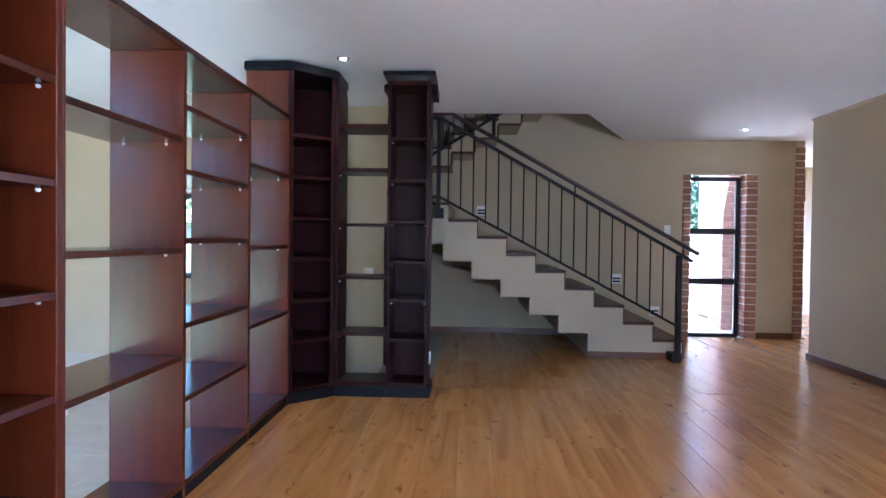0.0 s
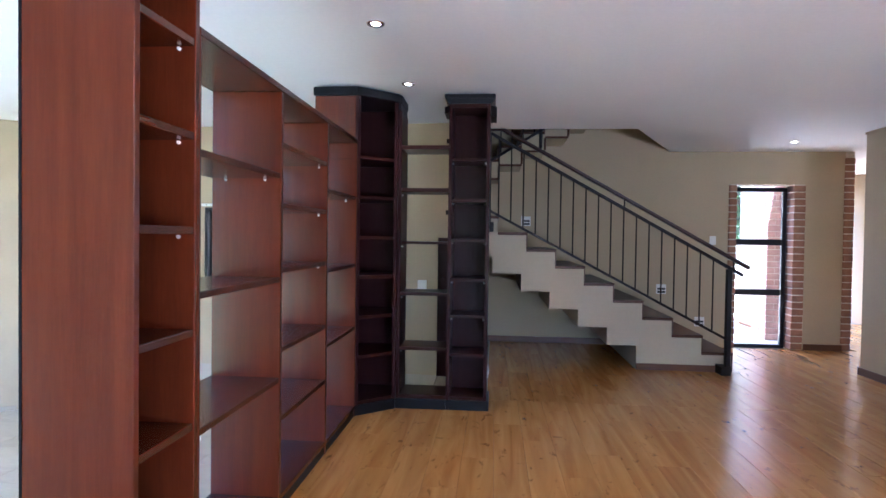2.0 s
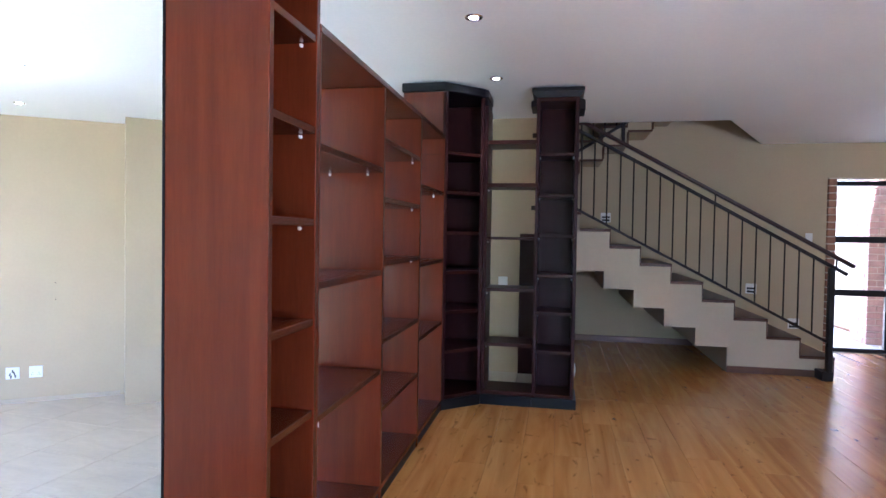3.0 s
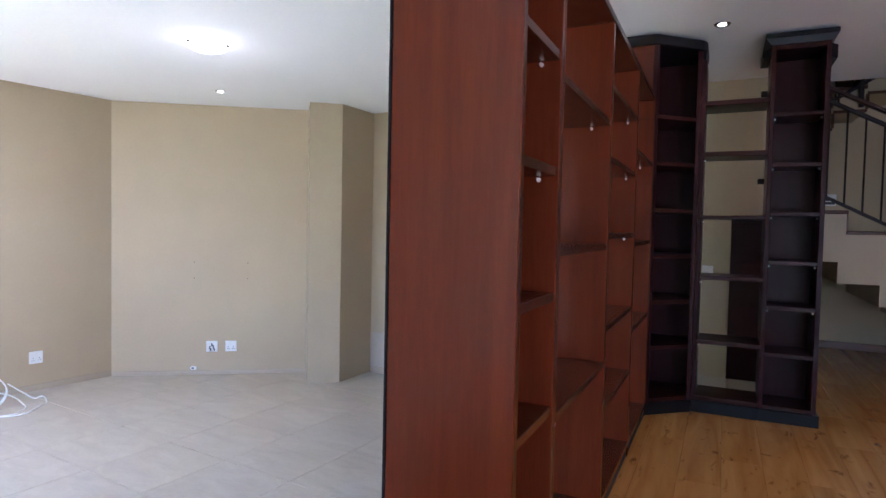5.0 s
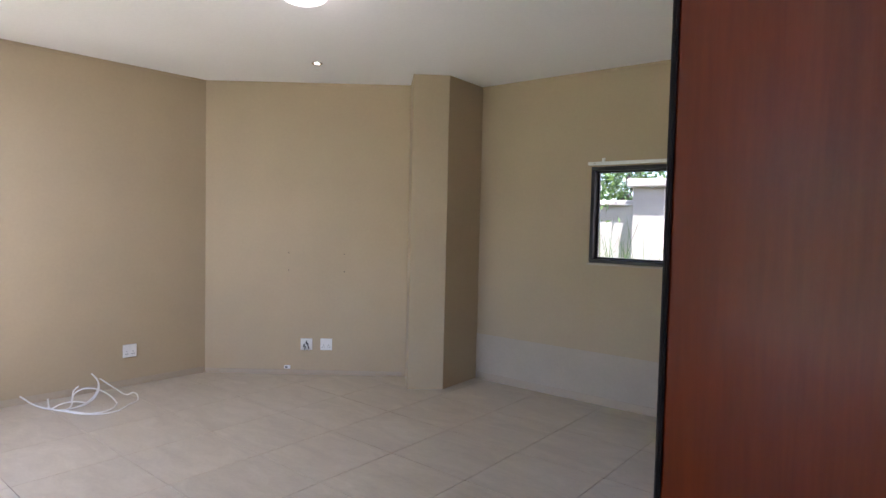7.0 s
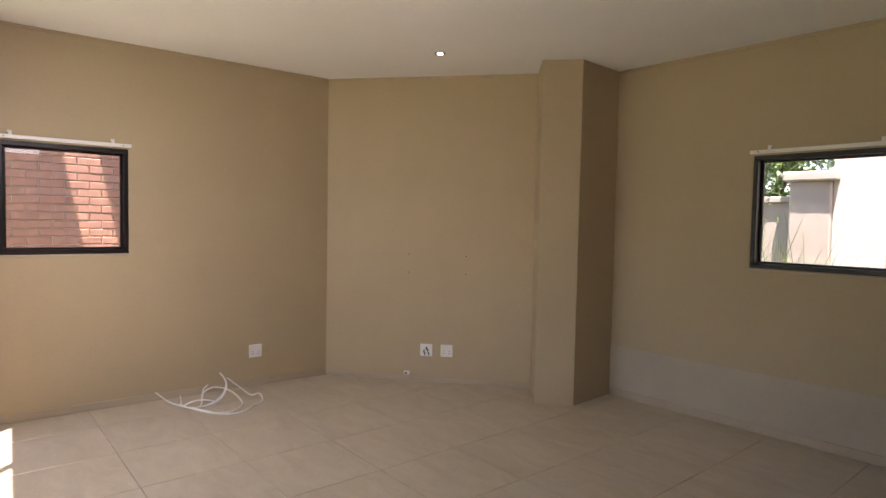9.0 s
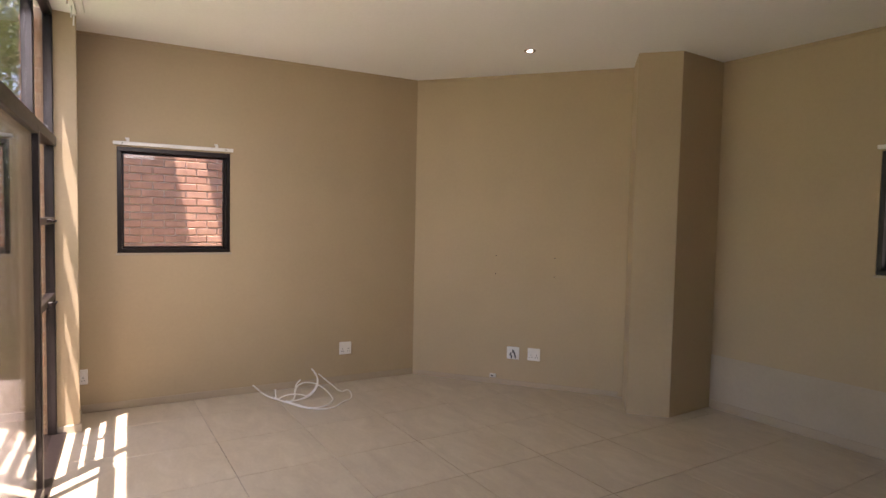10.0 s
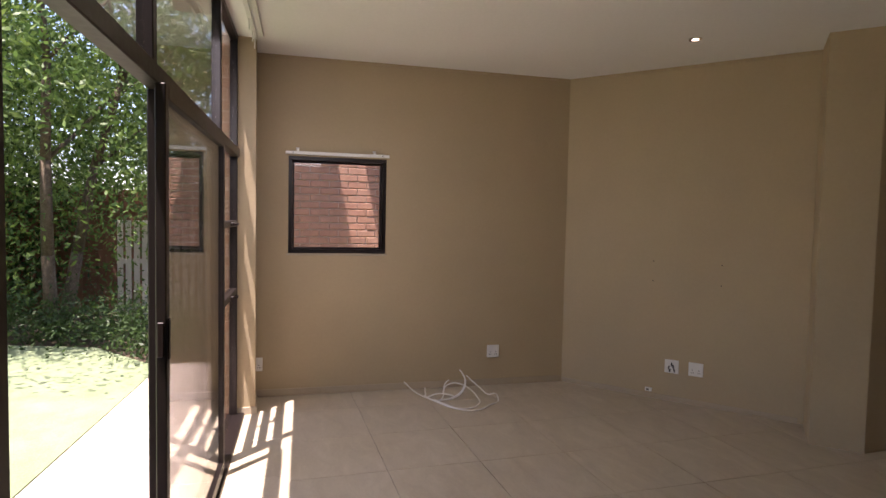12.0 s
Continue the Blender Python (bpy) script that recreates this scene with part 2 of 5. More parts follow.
FENCE = mat_wood("weathered_fence_timber", (0.11, 0.05, 0.03), (0.19, 0.09, 0.055), (0.27, 0.15, 0.095), 0.85)
BARK = mat_ground("bark", [(0.3, (0.055, 0.04, 0.026)), (0.5, (0.11, 0.083, 0.055)), (0.7, (0.18, 0.14, 0.095))], 20, 0.95, 0.8)
LEAF = mat_leaf("tree_leaf", (0.058, 0.12, 0.024), (0.17, 0.26, 0.058))
LEAF_D = mat_leaf("hedge_leaf", (0.022, 0.05, 0.012), (0.06, 0.11, 0.026))
BLADE = mat_leaf("strap_leaf", (0.06, 0.11, 0.03), (0.14, 0.21, 0.06))
LAMPGLASS = mat_emit("lit_opal_glass", (1.0, 0.93, 0.80), 0.36)
BULB = mat_emit("lit_halogen", (1.0, 0.88, 0.70), 4.0)
BLUE = mat_plain("blue_plastic", (0.12, 0.30, 0.55), 0.4)


# ---------------------------------------------------------------- builders
def bm_box(x0, x1, y0, y1, z0, z1, bevel=0.0, seg=1):
    bm = bmesh.new()
    bmesh.ops.create_cube(bm, size=1.0)
    for v in bm.verts:
        v.co = Vector(((x0 + x1) / 2 + v.co.x * (x1 - x0), (y0 + y1) / 2 + v.co.y * (y1 - y0), (z0 + z1) / 2 + v.co.z * (z1 - z0)))
    if bevel:
        bmesh.ops.bevel(bm, geom=list(bm.edges), offset=bevel, segments=seg, affect='EDGES')
    return bm


def join(bms):
    out = bmesh.new()
    tmp = bpy.data.meshes.new("tmp")
    for b in bms:
        b.to_mesh(tmp)
        out.from_mesh(tmp)
        b.free()
    bpy.data.meshes.remove(tmp)
    return out


def bm_prism(pts, z0, z1, bevel=0.0):
    bm = bmesh.new()
    lo = [bm.verts.new((x, y, z0)) for x, y in pts]
    hi = [bm.verts.new((x, y, z1)) for x, y in pts]
    n = len(pts)
    bm.faces.new(list(reversed(lo)))
    bm.faces.new(hi)
    for i in range(n):
        bm.faces.new((lo[i], lo[(i + 1) % n], hi[(i + 1) % n], hi[i]))
    bmesh.ops.recalc_face_normals(bm, faces=list(bm.faces))
    if bevel:
        bmesh.ops.bevel(bm, geom=list(bm.edges), offset=bevel, segments=1, affect='EDGES')
    return bm


def bm_rod(a, b, r, sides=10, r2=None):
    """A round bar from a to b."""
    a, b = Vector(a), Vector(b)
    d = b - a
    bm = bmesh.new()
    bmesh.ops.create_cone(bm, cap_ends=True, segments=sides, radius1=r, radius2=r if r2 is None else r2, depth=d.length)
    bmesh.ops.transform(bm, matrix=Matrix.Translation((a + b) / 2) @ d.to_track_quat('Z', 'Y').to_matrix().to_4x4(), verts=list(bm.verts))
    return bm


def bm_bar(a, b, w, h, bevel=0.003):
    """A bar of rectangular section (w across, h upright) from a to b."""
    a, b = Vector(a), Vector(b)
    d = b - a
    bm = bm_box(-w / 2, w / 2, -h / 2, h / 2, -d.length / 2, d.length / 2, bevel)
    z = d.normalized()
    x = z.cross(Vector((0, 0, 1))).normalized()
    y = z.cross(x) * -1
    rot = Matrix((x, y, z)).transposed().to_4x4()
    bmesh.ops.transform(bm, matrix=Matrix.Translation((a + b) / 2) @ rot, verts=list(bm.verts))
    bmesh.ops.recalc_face_normals(bm, faces=list(bm.faces))
    return bm


def mesh_of(name, bm, mat, smooth=False):
    me = bpy.data.meshes.new(name)
    bm.to_mesh(me)
    bm.free()
    me.materials.append(mat)
    if smooth:
        me.polygons.foreach_set("use_smooth", [True] * len(me.polygons))
    return me


def part(name, bm, material, parent, label="", smooth=False):
    ob = new(name, mesh_of(name, bm, material, smooth))
    if parent:
        ob.parent = parent
    if label:
        ob["label"] = label
    return ob


def thing(name, m, label, category, group="", kind=""):
    ob = new(name)
    ob.matrix_world = m
    ob.empty_display_size = 0.1
    return tagged(ob, label, category, group, kind)


def solid(name, bm, mat, label="", category="", kind="structure", m=None, smooth=False):
    ob = new(name, mesh_of(name, bm, mat, smooth))
    if m is not None:
        ob.matrix_world = m
    return tagged(ob, label, category, "", kind)


def bm_wall(length, z0, z1, t0, t1, holes=(), u0=0.0):
    """An upright wall along local x from u0 to length, between y = t0 and t1, with openings (a, b, low, high) right through it."""
    us = sorted({u0, length, *[v for h in holes for v in h[:2]]})
    zs = sorted({z0, z1, *[v for h in holes for v in h[2:]]})
    full = lambda i, j: 0 <= i < len(us) - 1 and 0 <= j < len(zs) - 1 and not any(
        h[0] < (us[i] + us[i + 1]) / 2 < h[1] and h[2] < (zs[j] + zs[j + 1]) / 2 < h[3] for h in holes)
    bm = bmesh.new()
    quad = lambda *p: bm.faces.new([bm.verts.new(q) for q in p])
    for i in range(len(us) - 1):
        for j in range(len(zs) - 1):
            if not full(i, j):
                continue
            a, b, c, d = us[i], us[i + 1], zs[j], zs[j + 1]
            quad((a, t0, c), (b, t0, c), (b, t0, d), (a, t0, d))
            quad((b, t1, c), (a, t1, c), (a, t1, d), (b, t1, d))
            if not full(i - 1, j):
                quad((a, t1, c), (a, t0, c), (a, t0, d), (a, t1, d))
            if not full(i + 1, j):
                quad((b, t0, c), (b, t1, c), (b, t1, d), (b, t0, d))
            if not full(i, j - 1):
                quad((a, t0, c), (a, t1, c), (b, t1, c), (b, t0, c))
            if not full(i, j + 1):
                quad((a, t0, d), (b, t0, d), (b, t1, d), (a, t1, d))
    bmesh.ops.remove_doubles(bm, verts=list(bm.verts), dist=1e-5)
    bmesh.ops.recalc_face_normals(bm, faces=list(bm.faces))
    return bm


def pane(parent, x0, x1, y, z0, z1):
    ob = part("pane", bm_box(x0, x1, y - 0.003, y + 0.003, z0, z1), GLASS, parent, "clear glass")
    ob.visible_shadow = False
    return ob


# ---------------------------------------------------------------- the plan
F1, F2, TOP = 0.0, -0.485, 2.45       # oak floor, sunken tiled floor, ceiling
K = (-8.395, 5.465)                   # far corner of the lounge
FRAME_A = pose(K[0], K[1], 0, 0, 0, 262)
FRAME_B = pose(K[0], K[1], 0, 0, 0, 34.4)
FRAME_C = pose(-6.125, 7.03, 0, 0, 0, -4)
FRAME_D = pose(-7.60, 2.325, 0, 0, 0, 171.2)
W1 = (1.765, 2.615, 0.765, 1.605)     # window in wall A
W2 = (1.183, 2.066, 0.765, 1.612)     # window in wall C
BACK = 8.65                           # hall's end wall
DOOR = (1.085, 1.752)                 # glazed door, x

solid("wall_lounge_west", bm_wall(3.05, F2 - 0.1, TOP + 0.05, -0.24, 0, [W1]), WALL, "taupe painted plaster wall with a small window", "wall", m=FRAME_A)
solid("wall_lounge_splayed", bm_wall(2.75, F2 - 0.1, TOP + 0.05, 0, 0.24, u0=-0.35), WALL, "taupe painted splayed plaster wall", "wall", m=FRAME_B)
solid("wall_lounge_north", bm_wall(4.07, F2 - 0.1, TOP + 0.05, 0, 0.22, [W2], u0=-0.75), WALL, "taupe painted plaster wall with a small window", "wall", m=FRAME_C)
solid("pillar", bm_prism([(-6.148, 6.465), (-6.12, 7.04), (-6.75, 7.10), (-6.70, 6.60), (-6.415, 6.262)], F2 - 0.05, TOP + 0.04, 0.004), WALL, "taupe painted plaster corner pillar", "pillar")
solid("wall_band", bm_wall(4.06, F2 - 0.05, -0.027, -0.006, 0.003, u0=0.0), BAND, "pale unpainted band along the foot of a wall", "wall", m=FRAME_C)
solid("pier_west", bm_prism([(-8.362, 2.43), (-8.362, 2.58), (-9.05, 2.64), (-9.05, 2.30), (-8.50, 2.30), (-8.50, 2.43)], F2 - 0.1, TOP + 0.05, 0.003), WALL, "taupe plastered pier beside the glazed doors", "pier")
solid("pier_plinth", bm_prism([(-8.352, 2.42), (-8.352, 2.59), (-8.70, 2.622), (-8.72, 2.42)], F2 - 0.05, F2 + 0.055, 0.002), BAND, "pale tiled plinth round a plastered pier", "skirting")
# hall end wall, brick-edged door opening and the end of the wall
solid("wall_north", bm_wall(2.44, -0.6, 5.4, 0, 0.24, [(0.985, 1.90, -0.02, 2.045)], u0=-3.6), WALL, "taupe plaster wall behind the stairs with a door opening", "wall", m=pose(0, BACK, 0))
solid("wall_east", bm_wall(7.315, -0.1, TOP + 0.05, -0.2, 0, u0=-2.6), WALL, "taupe painted plaster wall", "wall", m=pose(1.80, 0, 0, 0, 0, 90))
solid("wall_south", bm_wall(2.0, -0.6, TOP + 0.05, -0.22, 0, [(-3.9, 1.6, 0.0, 2.25)], u0=-4.2), WALL, "taupe plaster wall with wide glazed doors", "wall", m=pose(0, -2.6, 0))
solid("wall_return", bm_wall(1.86, -0.6, TOP + 0.05, 0, 0.2, u0=-2.6), WALL, "taupe plaster return wall", "wall", m=pose(-3.985, 0, 0, 0, 0, 90))
solid("wall_stair_west", bm_wall(BACK, -0.6, 5.4, -0.2, 0.0, u0=6.7), WALL, "taupe plaster wall beside the stair landing", "wall", m=pose(-3.05, 0, 0, 0, 0, 90))
solid("wall_corridor", bm_wall(5.0, -0.1, TOP + 0.05, -0.2, 0, u0=2.0), WALL, "taupe plaster corridor wall", "wall", m=pose(0, 7.315, 0))
# the unseen opening in this wall is added to light the entry
solid("wall_corridor_end", bm_wall(11.6, -0.6, TOP + 0.05, -0.2, 0, [(9.1, 11.0, 0.0, 2.2)], u0=7.0), WALL, "taupe plaster corridor end wall with an added light opening", "wall", m=pose(4.2, 0, 0, 0, 0, 90))
solid("wall_entry_north", bm_wall(4.2, -0.6, TOP + 0.05, 0, 0.2, [(2.95, 3.9, 1.9, 2.4)], u0=2.85), WALL, "taupe wall of the entry with a high window", "wall", m=pose(0, 11.2, 0))
solid("wall_entry_west", bm_wall(11.4, -0.6, TOP + 0.05, 0.0, 0.2, u0=BACK + 0.24), WALL, "taupe plaster wall of the entry", "wall", m=pose(2.43, 0, 0, 0, 0, 90))
# stairwell above the ceiling
solid("wall_stairwell_south", bm_wall(0.6, TOP + 0.21, 5.4, -0.12, 0, u0=-3.05), WALL, "plaster wall of the upper stairwell", "wall", m=pose(0, 7.095, 0))
solid("wall_stairwell_east", bm_wall(8.7, TOP + 0.21, 5.4, -0.12, 0, u0=7.0), WALL, "plaster wall of the upper stairwell", "wall", m=pose(0.55, 0, 0, 0, 0, 90))

ceiling_slabs = [
    [(-9.05, 2.47), (-3.98, 1.775), (-3.98, 7.2), (-6.6, 7.4), (-8.65, 5.7)],
    [(-3.98, -2.85), (2.05, -2.85), (2.05, 7.1), (-3.98, 7.1)],
    [(2.05, 7.1), (4.4, 7.1), (4.4, 11.45), (2.05, 11.45)],
    [(-0.5, 7.1), (2.05, 7.1), (2.05, 8.9), (0.26, 8.9), (0.26, 8.66)],
    [(-3.98, 7.1), (-3.0, 7.1), (-3.0, 8.9), (-3.98, 8.9)],
]
solid("ceiling", join([bm_prism(p, TOP, TOP + 0.2) for p in ceiling_slabs]), CEIL, "flat white painted ceiling", "ceiling")
solid("ceiling_stairwell", bm_box(-3.3, 0.7, 6.9, 8.95, 5.4, 5.5), CEIL, "white ceiling above the stairwell", "ceiling")

# unseen upper storey over hall, roof edge over lounge, added to block sky light
solid("wall_upper_storey", join([
    bm_box(-4.2, -4.0, -2.85, 6.95, TOP + 0.21, 5.5), bm_box(-3.999, 2.2, -2.85, -2.65, TOP + 0.21, 5.5),
    bm_box(2.0, 2.2, -2.649, 6.95, TOP + 0.21, 5.5), bm_box(-3.999, 1.999, 6.75, 6.95, TOP + 0.21, 5.5)]), PLASTER_OUT, "unseen upper storey walls added to block sky light", "wall")
solid("roof", bm_box(-4.6, 2.6, -3.25, 6.95, 5.501, 5.7), CEIL, "unseen flat roof added over the upper storey", "roof")

# ---------------------------------------------------------------- floors
solid("floor_slab", join([
    bm_box(-2.98, 2.0, -2.6, 2.55, -0.45, -0.022), bm_box(-3.26, 2.0, 2.55, 5.88, -0.45, -0.022),
    bm_box(-3.98, -2.98, -2.6, 0.85, -0.45, -0.022),
    bm_box(-2.44, 4.2, 5.88, 8.9, -0.45, -0.022), bm_box(2.2, 4.2, 8.9, 11.3, -0.45, -0.022)]), UNDER, "dark underlay between the oak planks", "floor")
solid("lounge_step_face", join([
    bm_box(-3.275, -3.26, 2.575, 5.89, F2 - 0.02, -0.005), bm_box(-3.26, -2.44, 5.88, 5.895, F2 - 0.02, -0.005),
    bm_box(-2.455, -2.44, 5.895, 6.8, F2 - 0.02, -0.005)]), BAND, "pale screed face where the floor drops", "step")
for k in range(2):
    solid("step_%d" % (k + 1), bm_box(-3.26 - 0.27 * k, -2.98 - 0.27 * k if k else -2.981, 0.85, 2.54, F2 - 0.02, -0.162 * (k + 1), 0.006), TILE, "cream tiled step down to the lounge", "step")
solid("floor_step_foot", bm_box(-3.98, -3.535, 0.86, 1.72, F2 - 0.0055, F2 - 0.001), TILE, "cream tiled floor at the foot of the steps", "floor")
solid("floor_lounge", bm_prism([(-9.0, 2.45), (-3.2, 1.66), (-3.2, 0.8), (-2.9, 0.8), (-2.4, 7.1), (-6.6, 7.3), (-8.7, 5.7)], F2 - 0.12, F2 - 0.006), GROUT, "grey grout bed of the tiled lounge floor", "floor")

# ---------------------------------------------------------------- glazing
def window(name, m, hole, out, label):
    """Dark aluminium window set in a wall opening; out is +1 or -1, the way to the outside."""
    a, b, c, d = hole
    w = tagged(new(name), label, "window", "", "structure")
    w.matrix_world = m
    f, dep = 0.034, 0.115
    y0, y1 = sorted((0.004 * out, dep * out))
    for n, q in (("head", (a, b, d - f, d)), ("sill_bar", (a, b, c, c + f)), ("jamb", (a, a + f, c + f, d - f)), ("jamb", (b - f, b, c + f, d - f))):
        part("window_frame", bm_box(q[0] + 0.001, q[1] - 0.001, y0, y1, q[2], q[3], 0.003), ALU, w, "dark bronze frame")
    s0, s1 = sorted((0.075 * out, 0.105 * out))
    g = 0.016
    for q in ((a + f, b - f, d - f - g, d - f), (a + f, b - f, c + f, c + f + g), (a + f, a + f + g, c + f + g, d - f - g), (b - f - g, b - f, c + f + g, d - f - g)):
        part("sash", bm_box(q[0], q[1], s0, s1, q[2], q[3], 0.003), ALU, w)
    pane(w, a + f + g, b - f - g, 0.09 * out, c + f + g, d - f - g)
    lip0, lip1 = sorted((-0.006 * out, 0.02 * out))
    part("window_sill", bm_box(a - 0.012, b + 0.012, lip0, lip1, c - 0.018, c - 0.001, 0.003), BAND, w, "pale filled edge under the frame")
    return w


window("window_1", FRAME_A, W1, -1, "small square dark-framed window facing a brick wall")
window("window_2", FRAME_C, W2, 1, "small square dark-framed window onto the garden wall")


def blind_rail(m, hole, inn):
    """White painted batten with two clip brackets above a window."""
    a, b, c, d = hole
    t = thing("blind_rail", m @ pose(a - 0.02, 0, d + 0.012), "white painted blind rail with two clips above a window", "blind rail", "blind rails")
    y0, y1 = sorted((0.0, 0.028 * inn))
    rail = part("rail", bm_box(0, b - a + 0.045, y0, y1, 0.0, 0.028, 0.003), PLASTIC, t)
    for x in (0.12, b - a - 0.07):
        part("bracket", join([bm_box(x, x + 0.022, *sorted((0.0, 0.012 * inn)), 0.0285, 0.058, 0.002), bm_box(x + 0.004, x + 0.03, *sorted((0.0, 0.02 * inn)), 0.048, 0.058, 0.002)]), PLASTIC, t)
    for x in (0.06, b - a - 0.02):
        part("screw", bm_rod((x, 0.028 * inn, 0.014), (x, 0.031 * inn, 0.014), 0.005, 8), DARKSLOT, rail)


blind_rail(FRAME_A, W1, 1)
blind_rail(FRAME_C, W2, -1)

# wall of glazed doors on the garden side; local x runs to the pier, +y is outside
gd = tagged(new("door_garden"), "wide bronze aluminium glazed doors, one leaf slid open", "glazed door", "", "structure")
gd.matrix_world = FRAME_D
END, FAR, MEET, OPEN = 0.765, -3.62, -1.80, -2.875


def member(name, a, b, c, d, y0=0.0, y1=0.055, label="", bev=0.004):
    return part(name, bm_box(a, b, y0, y1, c, d, bev), ALU, gd, label)


member("track", FAR, END, F2 - 0.03, F2 + 0.018, -0.055, 0.075)
member("head", FAR, END, TOP - 0.045, TOP - 0.001)
member("transom", FAR, END, 1.53, 1.595, -0.015, 0.045)
for u in (-0.19, MEET - 0.05, OPEN - 0.03):
    member("mullion", u, u + 0.055, 1.596, TOP - 0.046)
member("jamb", -0.19, -0.145, F2 + 0.019, 1.534)
member("jamb", END - 0.04, END, F2 + 0.019, 1.534)
member("jamb", END - 0.04, END, 1.596, TOP - 0.046)
member("jamb", OPEN - 0.06, OPEN, F2 + 0.019, 1.534)
member("jamb", FAR, FAR + 0.05, F2 + 0.019, TOP - 0.046)
for z in (1.0, 0.48):
    member("bar", -0.144, END - 0.041, z, z + 0.045)
    part("window_catch", join([bm_box(0.30, 0.34, -0.03, -0.001, z + 0.012, z + 0.035, 0.003), bm_box(0.31, 0.42, -0.045, -0.03, z + 0.016, z + 0.03, 0.003)]), IRON, gd, "black catch")
for a, b in ((F2 + 0.02, 0.479), (0.526, 0.999), (1.046, 1.533)):
    pane(gd, -0.144, END - 0.041, 0.03, a, b)
for a, b in ((-0.134, END - 0.041), (MEET + 0.006, -0.191), (OPEN + 0.026, MEET - 0.051), (FAR + 0.051, OPEN - 0.031)):
    pane(gd, a, b, 0.03, 1.597, TOP - 0.047)
pane(gd, FAR + 0.051, OPEN - 0.061, 0.03, F2 + 0.02, 1.533)


def leaf(x0, x1, y0, y1, label):
    lf = new("door_leaf")
    lf.parent = gd
    lf["label"] = label
    for a in (x0, x1 - 0.05):
        part("stile", bm_box(a, a + 0.05, y0, y1, F2 + 0.02, 1.532, 0.004), ALU, lf)
    for a, b in ((F2 + 0.02, F2 + 0.09), (1.485, 1.532)):
        part("rail", bm_box(x0 + 0.0505, x1 - 0.0505, y0, y1, a, b, 0.003), ALU, lf)
    p = pane(lf, x0 + 0.05, x1 - 0.05, (y0 + y1) / 2, F2 + 0.09, 1.485)
    return lf


leaf(MEET + 0.06, -0.192, 0.012, 0.048, "fixed glazed leaf")
slid = leaf(MEET - 0.06, -0.32, -0.04, -0.004, "glazed leaf slid open")
part("lock", join([bm_box(MEET - 0.075, MEET - 0.0605, -0.034, -0.012, 0.60, 0.72, 0.003), bm_box(MEET - 0.051, MEET - 0.023, -0.046, -0.0405, 0.585, 0.73, 0.003)]), IRON, slid, "black lock plates")

# ceiling-mounted curtain track along the glazed doors
track = thing("curtain_track", FRAME_D @ pose(-1.4, -0.13, TOP - 0.03), "white curtain track with hanging runners under the ceiling", "curtain track")
part("rail", bm_box(-2.1, 2.13, -0.015, 0.015, 0.0, 0.028, 0.003), PLASTIC, track)
part("rail", bm_box(-2.1, 2.05, -0.065, -0.04, 0.0, 0.028, 0.003), PLASTIC, track)
for u in (2.09, 1.9, 1.62):
    part("runner", bm_rod((u, 0, -0.001), (u + 0.01, 0.004, -0.075), 0.005, 8), PLASTIC, track)

# glazed door in the hall's end wall
hd = tagged(new("door_hall"), "narrow black-framed glazed door with three panes", "glazed door", "", "structure")
hd.matrix_world = pose(0, 8.80, 0)
X0, X1 = DOOR
for q in ((X0, X0 + 0.03, 0.03, 1.965), (X1 - 0.05, X1, 0.03, 1.965), (X0, X1, 1.966, 2.018), (X0, X1, -0.015, 0.029), (X0 + 0.031, X1 - 0.051, 1.29, 1.365), (X0 + 0.031, X1 - 0.051, 0.655, 0.73)):
    part("door_frame", bm_box(q[0], q[1], 0, 0.05, q[2], q[3], 0.004), ALU, hd, "black frame")
for a, b in ((0.03, 0.654), (0.731, 1.289), (1.366, 1.965)):
    pane(hd, X0 + 0.031, X1 - 0.051, 0.025, a, b)
# glazed doors behind the start of the walk
sd = tagged(new("door_south"), "wide dark-framed glazed doors in a plaster wall", "glazed door", "", "structure")
sd.matrix_world = pose(0, -2.72, 0)
for q in ((-3.9, -3.84, 0, 2.25), (-2.08, -2.02, 0.001, 2.189), (-0.28, -0.22, 0.001, 2.189), (1.54, 1.6, 0, 2.25), (-3.84, 1.54, 2.19, 2.25), (-3.84, 1.54, -0.02, 0.0)):
    part("door_frame", bm_box(q[0], q[1], 0, 0.05, q[2], q[3], 0.004), ALU, sd)
for a, b in ((-3.84, -2.08), (-2.02, -0.28), (-0.22, 1.54)):
    pane(sd, a, b, 0.02, 0.001, 2.189)
# high window of the entry
ew = tagged(new("window_entry"), "high dark-framed strip window", "window", "", "structure")
ew.matrix_world = pose(0, 11.25, 0)
for q in ((2.95, 3.9, 1.9, 1.95), (2.95, 3.9, 2.36, 2.4), (2.95, 2.99, 1.951, 2.359), (3.86, 3.9, 1.951, 2.359)):
    part("window_frame", bm_box(q[0], q[1], 0, 0.05, q[2], q[3], 0.003), ALU, ew)
pane(ew, 2.99, 3.86, 0.02, 1.951, 2.359)

# ---------------------------------------------------------------- bookcases
XF, XB = -2.93, -3.270      # front and back of the room divider


def wpart(name, bm, mat, parent, label=""):
    """A part given in world metres."""
    ob = part(name, bm, mat, parent, label)
    ob.location = -parent.location
    return ob


def stud(parent, x, y, z, ny):
    """Clear-and-chrome shelf support pin on a side panel facing ny."""
    o = wpart("shelf_pin", join([bm_rod((x, y, z), (x, y + 0.012 * ny, z), 0.0052, 8), bm_box(x - 0.0035, x + 0.0035, *sorted((y + 0.002 * ny, y + 0.010 * ny)), z - 0.007, z, 0.001)]), PLASTIC, parent, "white shelf pin")
    return o


